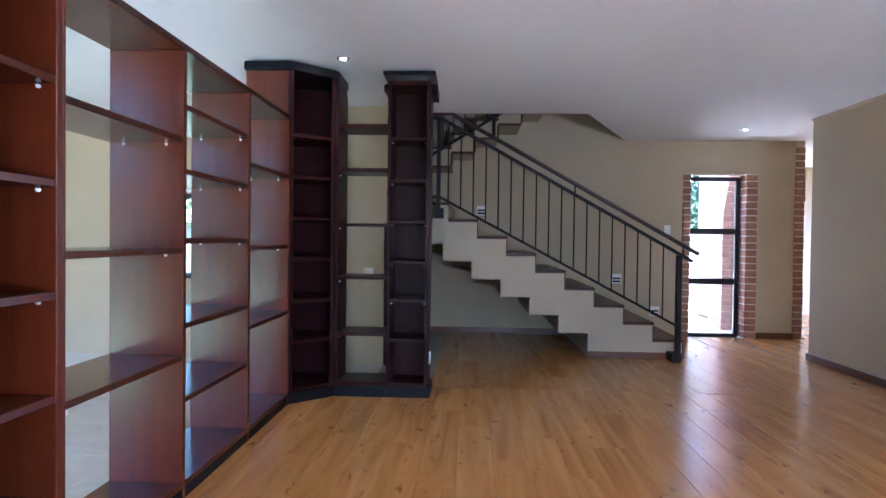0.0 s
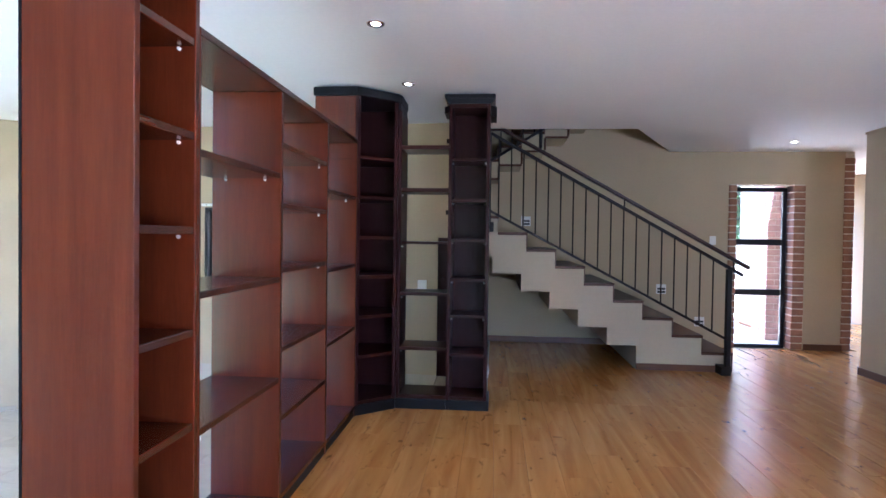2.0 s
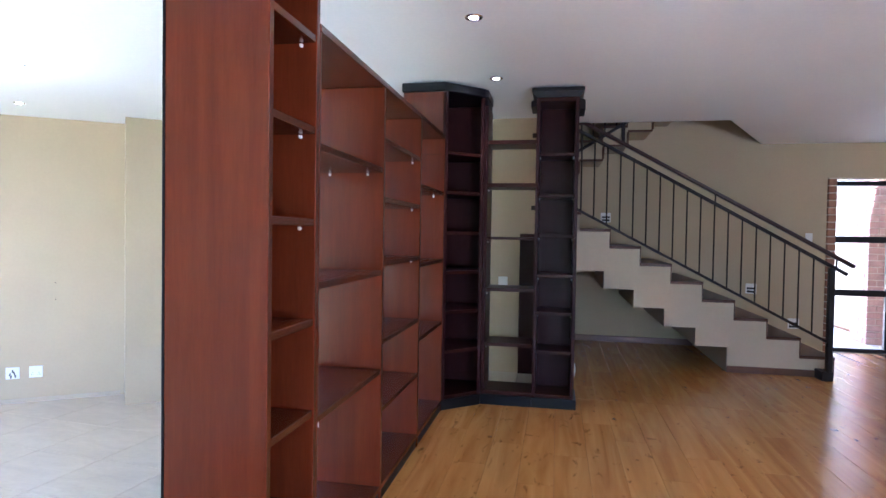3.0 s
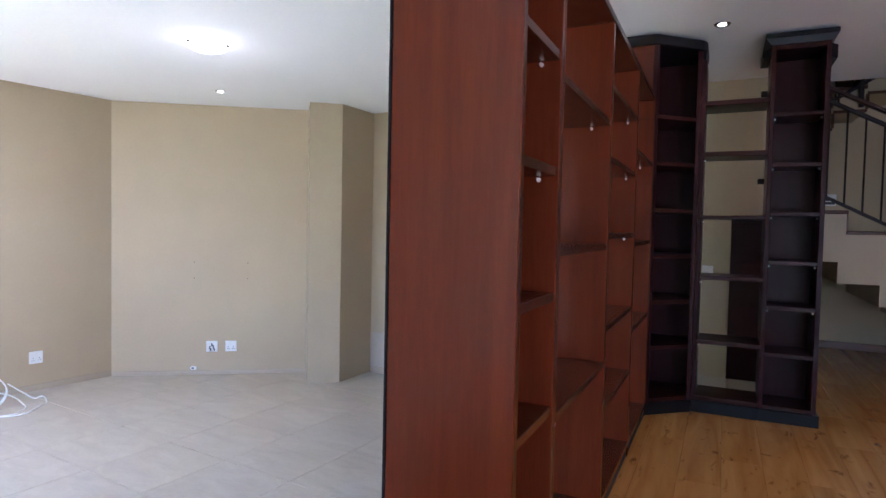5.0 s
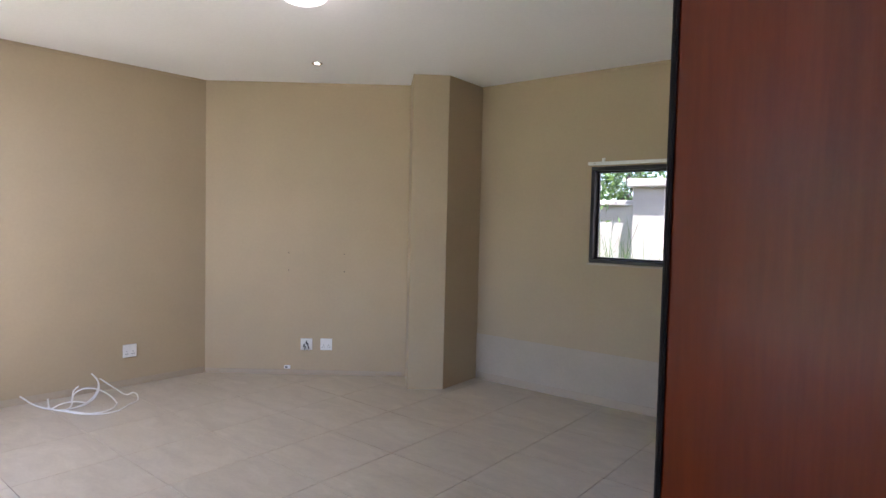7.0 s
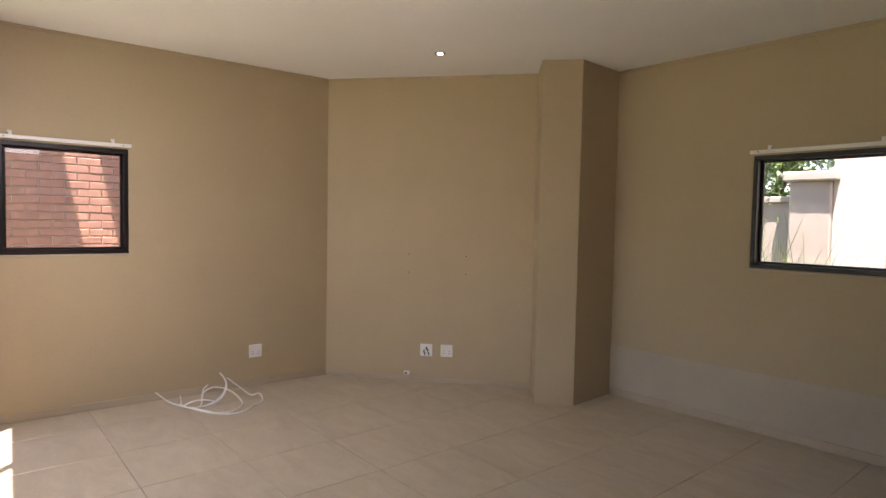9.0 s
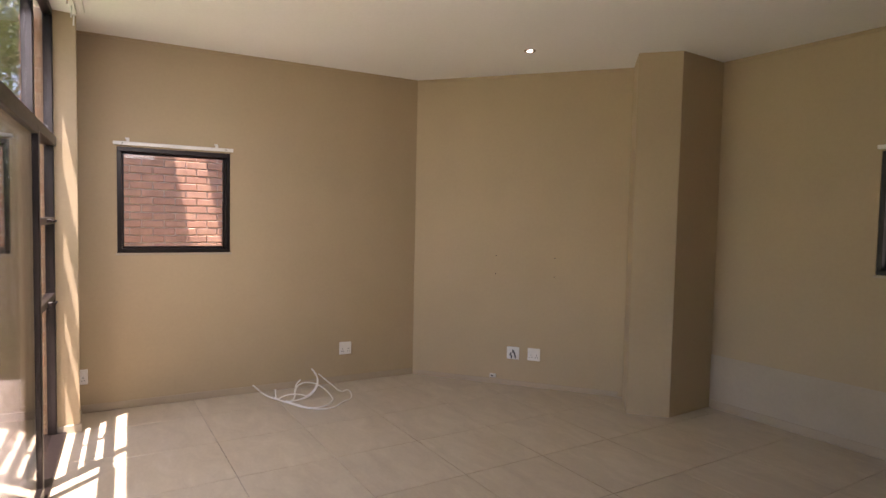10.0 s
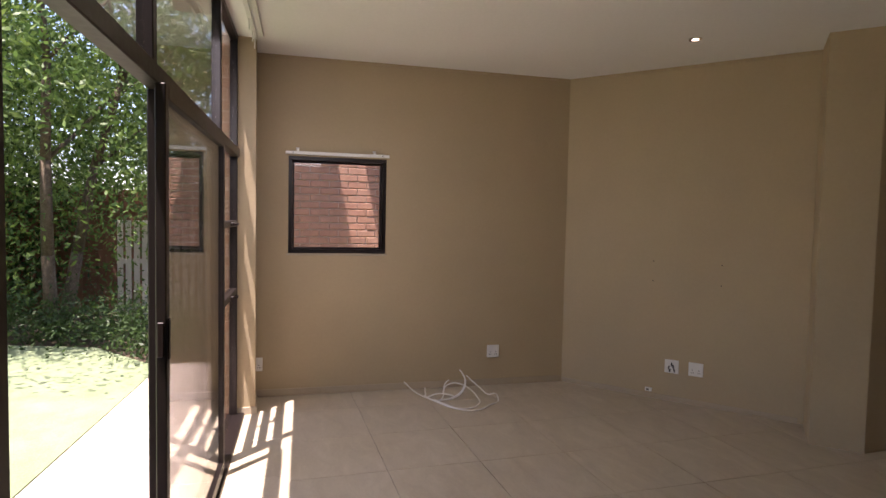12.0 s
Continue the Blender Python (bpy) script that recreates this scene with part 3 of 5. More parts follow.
# full-height narrow case that ends the divider
uc = thing("end_bookcase", pose(-3.1, 2.78, 0), "tall narrow glossy mahogany bookcase ending a room divider", "bookcase")
wpart("side_panel", bm_box(XB, XF, 2.60, 2.628, 0.0, 2.425, 0.0025), MAHOG, uc)
wpart("side_panel", bm_box(XB, XF, 2.938, 2.966, 0.0, 2.425, 0.0025), MAHOG, uc)
wpart("back_panel", bm_box(XB, XB + 0.012, 2.6285, 2.9375, 0.0, 2.42), MAHOG, uc)
wpart("top_panel", bm_box(XB + 0.013, XF, 2.6285, 2.9375, 2.395, 2.42, 0.002), MAHOG_H, uc)
for z in (0.06, 0.37, 0.692, 1.013, 1.361, 1.679, 1.993):
    wpart("shelf", bm_box(XB + 0.0125, XF - 0.004, 2.6285, 2.9375, z - 0.026, z, 0.002), MAHOG_H, uc)
    if z > 0.1:
        stud(uc, XF - 0.055, 2.938, z - 0.034, -1)
wpart("edge_strip", bm_box(XB - 0.007, XB - 0.0005, 2.597, 2.64, 0.0, 2.425, 0.002), BLACKWOOD, uc, "black edging strip")
wpart("plinth", bm_box(XF - 0.05, XF - 0.02, 2.6285, 2.9375, 0.0, 0.0335), BLACKWOOD, uc)

# low divider of three open bays
dv = thing("room_divider", pose(-3.1, 4.12, 0), "long open-backed mahogany shelf divider standing on the oak floor", "shelf unit")
PY = (2.968, 3.742, 4.512, 5.262)
TH = 0.028
DTOP = 2.045
wpart("top_panel", bm_box(XB, XF + 0.002, PY[0], 5.278, DTOP - 0.03, DTOP, 0.003), MAHOG_H, dv)
for y in PY[1:3]:
    wpart("divider_panel", bm_box(XB, XF, y, y + TH, 0.0, DTOP - 0.0305, 0.0025), MAHOG, dv)
wpart("divider_panel", bm_box(XB, XF, PY[0], PY[0] + 0.012, 0.0, DTOP - 0.0305, 0.002), MAHOG, dv)
wpart("divider_panel", bm_box(XB, XF, 5.266, 5.2785, 0.0, DTOP - 0.0305, 0.002), MAHOG, dv)
BAYS = ((0.657, 1.137, 1.630), (0.462, 0.797, 1.18, 1.492, 1.78), (0.672, 1.134, 1.625))
for i, zs in enumerate(BAYS):
    y0 = PY[i] + (0.0125 if i == 0 else TH + 0.0005)
    y1 = PY[i + 1] - 0.0005 if i < 2 else 5.2655
    wpart("bottom_board", bm_box(XB, XF, y0, y1, 0.055, 0.082, 0.002), MAHOG_H, dv)
    wpart("plinth", bm_box(XF - 0.03, XF - 0.006, y0, y1, 0.0, 0.0545), BLACKWOOD, dv, "black plinth")
    for z in zs:
        wpart("shelf", bm_box(XB, XF - 0.003, y0, y1, z - 0.026, z, 0.002), MAHOG_H, dv)
        if z > 1.0:
            for x in ((-2.98, -3.21) if i == 1 else (-3.007, -3.2)):
                stud(dv, x, y1, z - 0.033, -1)
wpart("shelf_block", bm_box(XF - 0.022, XF - 0.004, PY[0] + 0.0125, PY[0] + 0.03, 0.612, 0.6305, 0.002), PLASTIC, dv, "small white block under a shelf")
wpart("edge_strip", bm_box(XB + 0.06, XF - 0.03, 5.257, 5.2655, 1.895, 1.905), MAHOG_H, dv, "pale raw edge strip")

# corner case with a splayed front
cc = thing("corner_bookcase", pose(-3.0, 5.6, 0), "tall dark mahogany corner bookcase with a splayed open front", "bookcase")
wpart("side_panel", bm_box(-3.25, -2.945, 5.285, 5.308, 0.075, 2.365, 0.002), MAHOG, cc, "red mahogany side")
wpart("side_panel", bm_prism([(-2.945, 5.285), (-2.925, 5.285), (-2.912, 5.302), (-2.93, 5.312), (-2.945, 5.3075)], 0.075, 2.365), WENGE, cc)
wpart("side_panel", bm_box(-2.70, -2.672, 5.535, 5.865, 0.075, 2.365, 0.002), WENGE, cc)
wpart("back_panel", bm_box(-3.25, -2.7005, 5.85, 5.865, 0.075, 2.365), WENGE, cc)
wpart("back_panel", bm_box(-3.25, -3.235, 5.3085, 5.8495, 0.075, 2.365), WENGE, cc)
inner = [(-3.234, 5.309), (-2.93, 5.313), (-2.701, 5.53), (-2.701, 5.849), (-3.234, 5.849)]
for z in (0.443, 0.74, 1.04, 1.336, 1.637, 1.935):
    wpart("shelf", bm_prism(inner, z - 0.024, z), WENGE_H, cc)
wpart("bottom_board", bm_prism(inner, 0.076, 0.1), WENGE_H, cc)
wpart("plinth", bm_prism([(-3.25, 5.285), (-2.94, 5.283), (-2.672, 5.522), (-2.672, 5.865), (-3.25, 5.865)], 0.0, 0.075, 0.002), BLACKWOOD, cc, "black plinth")
wpart("cornice", bm_prism([(-3.262, 5.27), (-2.93, 5.268), (-2.665, 5.518), (-2.645, 5.56), (-2.645, 5.875), (-3.262, 5.875)], 2.366, 2.43, 0.006), BLACKWOOD, cc, "black moulded cornice")
wpart("cornice", bm_prism([(-2.6715, 5.53), (-2.652, 5.55), (-2.652, 5.868), (-2.6715, 5.868)], 2.31, 2.3655, 0.003), BLACKWOOD, cc)

# open bridge of shelves between the two tall cases
ob_ = thing("open_shelves", pose(-2.47, 5.7, 0), "open-backed dark mahogany shelves between two tall cases", "shelf unit")
wpart("side_panel", bm_box(-2.6715, -2.645, 5.555, 5.865, 0.075, 2.309, 0.002), WENGE, ob_)
for z, th in ((2.045, 0.03), (1.715, 0.03), (1.30, 0.02), (0.905, 0.026), (0.478, 0.026)):
    wpart("shelf", bm_box(-2.6445, -2.2785, 5.56, 5.86, z - th, z, 0.002), WENGE_H, ob_)
wpart("bottom_board", bm_box(-2.6445, -2.2785, 5.555, 5.865, 0.076, 0.105, 0.002), WENGE_H, ob_)
wpart("plinth", bm_box(-2.6715, -2.2785, 5.535, 5.865, 0.0, 0.0755, 0.002), BLACKWOOD, ob_, "black plinth")
for z in (1.66, 1.26, 0.86, 0.44):
    wpart("shelf_pin", bm_rod((-2.6445, 5.59, z), (-2.632, 5.59, z), 0.006, 8), PLASTIC, ob_)

# tall narrow case
tc_ = thing("tall_bookcase", pose(-2.12, 5.7, 0), "tall narrow dark mahogany bookcase with a flared cornice", "bookcase")
wpart("side_panel", bm_box(-2.278, -2.252, 5.55, 5.865, 0.075, 2.36, 0.002), WENGE, tc_)
wpart("side_panel", bm_box(-1.988, -1.962, 5.55, 5.865, 0.075, 2.36, 0.002), WENGE, tc_)
wpart("back_panel", bm_box(-2.2515, -1.9885, 5.85, 5.865, 0.075, 2.36), WENGE, tc_)
wpart("top_panel", bm_box(-2.2515, -1.9885, 5.552, 5.8495, 2.33, 2.36, 0.002), WENGE_H, tc_)
for z in (0.10, 0.436, 0.735, 1.02, 1.325, 1.632, 1.945):
    wpart("shelf", bm_box(-2.2515, -1.9885, 5.556, 5.8495, z - 0.024, z, 0.002), WENGE_H, tc_)
    if z > 0.5:
        for x, s in ((-2.2515, 1), (-1.9885, -1)):
            wpart("shelf_pin", join([bm_rod((x, 5.60, z - 0.036), (x + 0.012 * s, 5.60, z - 0.036), 0.007, 8)]), PLASTIC, tc_)
wpart("plinth", bm_box(-2.278, -1.945, 5.54, 5.87, 0.0, 0.0755, 0.002), BLACKWOOD, tc_, "black plinth")


def bm_flare(x0, x1, y0, y1, z0, z1, g):
    bm = bm_box(x0, x1, y0, y1, z0, z1)
    for v in bm.verts:
        if v.co.z > (z0 + z1) / 2:
            v.co.x += g if v.co.x > (x0 + x1) / 2 else -g
            v.co.y += g if v.co.y > (y0 + y1) / 2 else -g * 0.4
    return bm


wpart("cornice", bm_flare(-2.282, -1.958, 5.546, 5.87, 2.3605, 2.40, 0.028), BLACKWOOD, tc_, "black flared cornice")
wpart("cornice", bm_box(-2.314, -1.926, 5.53, 5.90, 2.4005, 2.432, 0.004), BLACKWOOD, tc_)
wpart("cornice", bm_prism([(-1.9615, 5.60), (-1.915, 5.66), (-1.915, 5.9), (-1.9615, 5.9)], 2.28, 2.3605, 0.003), BLACKWOOD, tc_)
wpart("cornice", bm_prism([(-2.2785, 5.60), (-2.325, 5.66), (-2.325, 5.9), (-2.2785, 5.9)], 2.31, 2.3605, 0.003), BLACKWOOD, tc_)

# dark board standing behind the open shelves
bd = thing("cupboard_panel", pose(-2.28, 6.645, 0), "dark wooden cupboard panel standing against a wall", "panel")
wpart("panel", bm_box(-2.455, -2.10, 6.63, 6.66, 0.0, 1.33, 0.004), WENGE, bd)
for a, b in ((1.02, 1.26), (0.3, 0.95)):
    wpart("door", bm_box(-2.445, -2.11, 6.622, 6.6295, a, b, 0.002), WENGE, bd)
bd["kind"] = "thing"

# ---------------------------------------------------------------- staircase
st = thing("staircase", pose(-0.8, 7.9, 0), "plastered dog-leg staircase with brown timber treads", "staircase", kind="structure")
RUN, RISE, NOSE, Z0 = 0.2985, 0.171, 0.515, 0.2


def bm_columns(cols, y0, y1):
    """One stepped slab from columns (xa, xb, low at xa, low at xb, top) side by side."""
    up, down = [], []
    for xa, xb, la, lb, hi in cols:
        up += [(xa, hi), (xb, hi)]
        down += [(xa, la), (xb, lb)]
    ring = []
    for p in up + down[::-1]:
        if not ring or max(abs(p[0] - ring[-1][0]), abs(p[1] - ring[-1][1])) > 1e-5:
            ring.append(p)
    bm = bmesh.new()
    near = [bm.verts.new((x, y0, z)) for x, z in ring]
    far = [bm.verts.new((x, y1, z)) for x, z in ring]
    bm.faces.new(near)
    bm.faces.new(far[::-1])
    n = len(ring)
    for k in range(n):
        bm.faces.new((near[(k + 1) % n], near[k], far[k], far[(k + 1) % n]))
    bm.normal_update()
    bmesh.ops.triangulate(bm, faces=[f for f in bm.faces if len(f.verts) > 4])
    bm.normal_update()
    return bm


top_at = lambda x: Z0 - 0.03 + RISE * min(8, max(0, math.floor((NOSE - 0.012 - x) / RUN)))
low_at = lambda x: 0.0 if x > -0.445 else min(1.32, 0.246 + 0.179 * math.floor((-0.445 - x) / 0.2975))
edges = sorted({0.5, -0.445, -3.04, *[round(NOSE - 0.012 - RUN * k, 4) for k in range(1, 9)], *[round(-0.445 - 0.2975 * j, 4) for j in range(1, 7)]})
flight = [(a, b, low_at((a + b) / 2), low_at((a + b) / 2), top_at((a + b) / 2)) for a, b in zip(edges, edges[1:])]

WHITEWASH = mat_paint("pale_stair_plaster", (0.455, 0.375, 0.27), 0.75, 0.04)
wpart("flight", bm_columns(flight, 7.222, BACK - 0.002), WHITEWASH, st, "pale plastered stepped flight")
for k in range(8):
    wpart("tread", bm_box(NOSE - RUN * (k + 1) - 0.0105, NOSE - RUN * k, 7.212, BACK - 0.004, Z0 - 0.0295 + RISE * k, Z0 + RISE * k, 0.004), TREAD, st)
    wpart("riser", bm_box(NOSE - RUN * k - 0.0115, NOSE - RUN * k - 0.0005, 7.224, BACK - 0.004, Z0 - 0.03 + RISE * (k - 1) + (0.031 if k else -0.0), Z0 - 0.0305 + RISE * k), TREAD, st)
wpart("landing", bm_box(-3.04, NOSE - RUN * 8, 7.212, BACK - 0.004, Z0 - 0.0295 + RISE * 8, Z0 + RISE * 8, 0.004), TREAD, st)
# second flight, rising the other way along the end wall
R2, U2, ZL = 0.266, 0.1625, Z0 + RISE * 8
f2 = []
WAIST = 0.20
for j in range(10):
    xa, xb = -2.68 + R2 * j, -2.68 + R2 * (j + 1)
    lo2 = ZL + 0.001 if j == 0 else ZL - 0.03 + U2 * (j + 1)
    f2.append((xa, xb, lo2, lo2, ZL - 0.03 + WAIST + U2 * (j + 1)))
wpart("upper_flight", bm_columns(f2, 7.98, BACK - 0.002), WALL, st, "plastered upper flight")
for j in range(10):
    wpart("tread", bm_box(-2.70 + R2 * j, -2.68 + R2 * (j + 1), 7.965, BACK - 0.004, ZL - 0.0295 + WAIST + U2 * (j + 1), ZL + WAIST + U2 * (j + 1), 0.003), TREAD, st)
    wpart("riser", bm_box(-2.6795 + R2 * (j + 1) - 0.018, -2.681 + R2 * (j + 1), 7.966, 7.9795, ZL + 0.0005 + WAIST + U2 * (j + 1), ZL - 0.03 + WAIST + U2 * (j + 2)), TREAD, st)
for j in range(1, 10):
    xa, lo2 = -2.68 + R2 * j, ZL - 0.03 + U2 * (j + 1)
    wpart("edging", bm_box(xa, xa + R2, 7.962, 7.9795, lo2 - 0.012, lo2 + 0.012, 0.002), TREAD, st, "brown timber edging")
    wpart("edging", bm_box(xa + R2 - 0.012, xa + R2 + 0.012, 7.962, 7.9795, lo2 + 0.0125, lo2 + U2 - 0.0125, 0.002), TREAD, st)
wpart("skirting", bm_box(-0.447, 0.502, 7.208, 7.2215, 0.0, 0.065, 0.002), SKIRT, st)

YR = 7.09
rl = thing("stair_railing", pose(0.4, YR, 0), "black steel stair railing with a dark timber handrail", "railing")
hz = lambda x: 1.069 + 0.561 * (0.6 - x)
bz = lambda x: 0.356 + 0.5305 * (0.40 - x)
wpart("handrail", bm_bar((0.60, YR, hz(0.60)), (-1.87, YR, hz(-1.87)), 0.05, 0.036, 0.009), RAILWOOD, rl, "dark timber handrail")
wpart("handrail", bm_bar((-1.85, YR, hz(-1.86)), (-2.5, YR, hz(-1.86)), 0.05, 0.036, 0.009), RAILWOOD, rl)
wpart("top_bar", bm_bar((0.54, YR, hz(0.54) - 0.105), (-1.97, YR, hz(-1.97) - 0.105), 0.04, 0.03), IRON, rl)
wpart("bottom_bar", bm_bar((0.415, YR, bz(0.415)), (-1.97, YR, bz(-1.97)), 0.035, 0.024), IRON, rl)
wpart("top_bar", bm_bar((-1.97, YR, hz(-1.97) - 0.105), (-2.6, YR, hz(-1.97) - 0.105), 0.04, 0.03), IRON, rl)
wpart("bottom_bar", bm_bar((-1.97, YR, bz(-1.97)), (-2.6, YR, bz(-1.97)), 0.035, 0.024), IRON, rl)
wpart("newel", bm_box(0.385, 0.435, YR - 0.025, YR + 0.025, 0.0, hz(0.41) - 0.12, 0.004), IRON, rl)
wpart("foot_plate", bm_box(0.34, 0.44, YR - 0.035, YR + 0.13, 0.0, 0.085, 0.004), IRON, rl)
wpart("newel", bm_box(-2.0, -1.96, YR - 0.02, YR + 0.02, 1.40, hz(-1.97) - 0.12, 0.004), IRON, rl)
wpart("foot_plate", bm_box(-2.03, -1.93, YR - 0.03, YR + 0.125, 1.40, 1.50, 0.004), IRON, rl)
for i in range(18):
    x = 0.256 - 0.1258 * i
    wpart("baluster", bm_rod((x, YR, bz(x) + 0.011), (x, YR, hz(x) - 0.118), 0.0075, 8), IRON, rl)
for x in (0.45, -0.62, -1.7):
    wpart("bracket", bm_rod((x, YR, hz(x) - 0.092), (x, YR, hz(x) - 0.016), 0.008, 8), IRON, rl)
r2 = thing("upper_railing", pose(-2.6, 7.95, ZL), "black steel railing on the upper stair flight", "railing")
gz = lambda x: ZL + 0.24 + (x + 2.68) * U2 / R2
wpart("bottom_bar", bm_bar((-2.6, 7.95, gz(-2.6)), (-0.3, 7.95, gz(-0.3)), 0.035, 0.03), IRON, r2)
wpart("top_bar", bm_bar((-2.6, 7.95, gz(-2.6) + 0.72), (-0.3, 7.95, gz(-0.3) + 0.72), 0.04, 0.03), IRON, r2)
for i in range(17):
    x = -2.5 + 0.128 * i
    wpart("baluster", bm_rod((x, 7.95, gz(x) + 0.012), (x, 7.95, gz(x) + 0.706), 0.0075, 8), IRON, r2)
for x in (-2.6, -1.4, -0.3):
    wpart("newel", bm_box(x - 0.018, x + 0.018, 7.932, 7.968, ZL + max(0, (math.floor((x + 2.68) / R2) + 1)) * U2, gz(x) + 0.70, 0.003), IRON, r2)


# ---------------------------------------------------------------- skirtings
def skirting(name, m, length, h, t, mat, label, u0=0.0):
    return solid(name, bm_box(u0, length, *sorted((0.0, t)), 0, h, 0.003), mat, label, "skirting", m=m)


skirting("skirting_1", pose(1.7995, 0, 0, 0, 0, 90), 7.318, 0.075, 0.016, SKIRT, "brown timber skirting along a wall", -2.58)
skirting("skirting_2", pose(0, 7.332, 0), 4.1, 0.075, -0.016, SKIRT, "brown timber skirting along a wall", 1.78)
skirting("skirting_3", pose(0, BACK - 0.001, 0), 2.36, 0.075, -0.016, SKIRT, "brown timber skirting along a wall", 1.905)
skirting("skirting_4", pose(0, BACK - 0.001, 0), -0.46, 0.075, -0.016, SKIRT, "brown timber skirting under the stairs", -3.0)
skirting("skirting_5", FRAME_A @ pose(0, 0, F2), 2.88, 0.062, 0.009, TILE_EDGE, "cream tile skirting along a wall", 0.01)
skirting("skirting_6", FRAME_B @ pose(0, 0, F2), 2.0, 0.045, -0.009, TILE_EDGE, "cream tile skirting along a wall", 0.01)
skirting("skirting_7", FRAME_C @ pose(0, -0.0065, F2), 4.06, 0.07, -0.009, TILE_EDGE, "cream tile skirting along a wall", 0.02)
# shadow-line cornices where the walls meet the ceiling
for i, (m, a, b, s) in enumerate(((FRAME_A, 0.012, 2.9, 1), (FRAME_B, 0.012, 2.08, -1), (FRAME_C, 0.01, 3.2, -1), (pose(1.7995, 0, 0, 0, 0, 90), -2.58, 7.318, 1))):
    solid("trim_%d" % (i + 1), bm_box(a, b, *sorted((0.0, 0.012 * s)), TOP - 0.022, TOP - 0.0005), WALL, "thin painted trim under the ceiling", "trim", m=m)


# ---------------------------------------------------------------- sockets, switches, lamps
def socket(m, label="white double switched socket plate on a wall", w=0.118, h=0.118, kind="socket"):
    """Local x across, z up, -y out of the wall."""
    t = thing("wall_socket" if kind != "switch" else "light_switch", m, label, "socket" if kind != "switch" else "switch", "wall plates")
    plate = part("plate", bm_box(-w / 2, w / 2, -0.011, 0, -h / 2, h / 2, 0.003), PLASTIC, t)
    if kind == "socket":
        for sx in (-0.027, 0.027):
            part("rocker", bm_box(sx - 0.008, sx + 0.008, -0.0145, -0.0112, 0.022, 0.042, 0.001), PLASTIC, t)
            for dx, dz in ((0, 0.006), (-0.009, -0.016), (0.009, -0.016)):
                part("socket_hole", bm_rod((sx + dx, -0.0125, dz - 0.012), (sx + dx, -0.0112, dz - 0.012), 0.0042, 8), DARKSLOT, plate)
    elif kind == "open":
        for dx, dz in ((-0.02, 0.0), (0.012, 0.012), (0.02, -0.02), (-0.012, -0.024), (0.0, 0.03)):
            part("wire_end", bm_rod((dx, -0.0112, dz), (dx * 1.3 + 0.006, -0.04, dz - 0.018), 0.006, 8), DARKSLOT, t)
    elif kind == "steplight":
        part("recess", bm_box(-w / 2 + 0.012, w / 2 - 0.012, -0.0125, -0.0112, -h / 2 + 0.012, h * 0.12), DARKSLOT, t)
        part("louvre", bm_box(-w / 2 + 0.014, w / 2 - 0.014, -0.02, -0.0127, -h * 0.18, -h * 0.08), PLASTIC, t)
    else:
        part("rocker", bm_box(-0.012, 0.012, -0.016, -0.0112, -0.022, 0.022, 0.002), PLASTIC, t)
    return t


FLIP = pose(0, 0, 0, 0, 0, 180)
socket(FRAME_A @ pose(0.72, 0.0005, -0.158) @ FLIP)
socket(FRAME_A @ pose(2.88, 0.0005, -0.20) @ FLIP)
socket(FRAME_B @ pose(1.03, -0.0005, -0.175), "white wall plate with bare wire ends hanging out", kind="open")
socket(FRAME_B @ pose(1.23, -0.0005, -0.173))
bx = thing("junction_box", FRAME_B @ pose(0.842, -0.0095, -0.408), "small white cable box low on a wall", "cable box")
part("box", bm_box(-0.03, 0.03, -0.022, 0, -0.017, 0.017, 0.003), PLASTIC, bx)
part("socket_hole", bm_box(-0.018, 0.006, -0.0235, -0.0222, -0.008, 0.008), DARKSLOT, bx)
socket(FRAME_C @ pose(2.40, -0.0005, 0.85), "white light switch plate on a wall", 0.075, 0.118, "switch")
socket(FRAME_C @ pose(3.512, -0.0005, 0.865), "white light switch plate on a wall", 0.09, 0.09, "switch")
socket(pose(0.80, BACK - 0.0005, 1.34), "white light switch plate beside the hall door", 0.075, 0.11, "switch")
for x, z in ((-1.52, 1.555), (0.185, 0.72), (0.66, 0.32)):
    socket(pose(x, BACK - 0.0005, z), "white stair step light set in a wall", 0.12, 0.12, "steplight")


def downlight(x, y):
    t = thing("downlight", pose(x, y, TOP), "round recessed chrome ceiling downlight, lit", "downlight", "ceiling downlights")
    bm = bmesh.new()
    prof = ((0.030, -0.002), (0.036, -0.006), (0.044, -0.007), (0.048, -0.0005))
    rings = [[bm.verts.new((r * math.cos(a * math.pi / 12), r * math.sin(a * math.pi / 12), z)) for a in range(24)] for r, z in prof]
    for p, q in zip(rings, rings[1:]):
        for i in range(24):
            bm.faces.new((p[i], p[(i + 1) % 24], q[(i + 1) % 24], q[i]))
    bmesh.ops.recalc_face_normals(bm, faces=list(bm.faces))
    part("bezel", bm, CHROME, t, "chrome ring", True)
    part("baffle", bm_rod((0, 0, -0.0028), (0, 0, -0.0006), 0.0305, 20), IRON, t, "dark inner ring")
    part("bulb", bm_rod((0, 0, -0.0055), (0, 0, -0.0029), 0.023, 20), BULB, t, "lit halogen bulb")
    ld = bpy.data.lights.new("downlight_glow", 'SPOT')
    ld.energy, ld.spot_size, ld.spot_blend, ld.shadow_soft_size, ld.color = 0.9, radians(95), 0.7, 0.03, (1.0, 0.86, 0.68)
    lo = new("downlight_glow", ld)
    lo.matrix_world = look((x, y, TOP - 0.03), (x, y + 0.001, 0))


for x, y in ((-2.556, 4.085), (-2.562, 5.297), (1.387, 7.897), (-6.935, 5.555)):
    downlight(x, y)

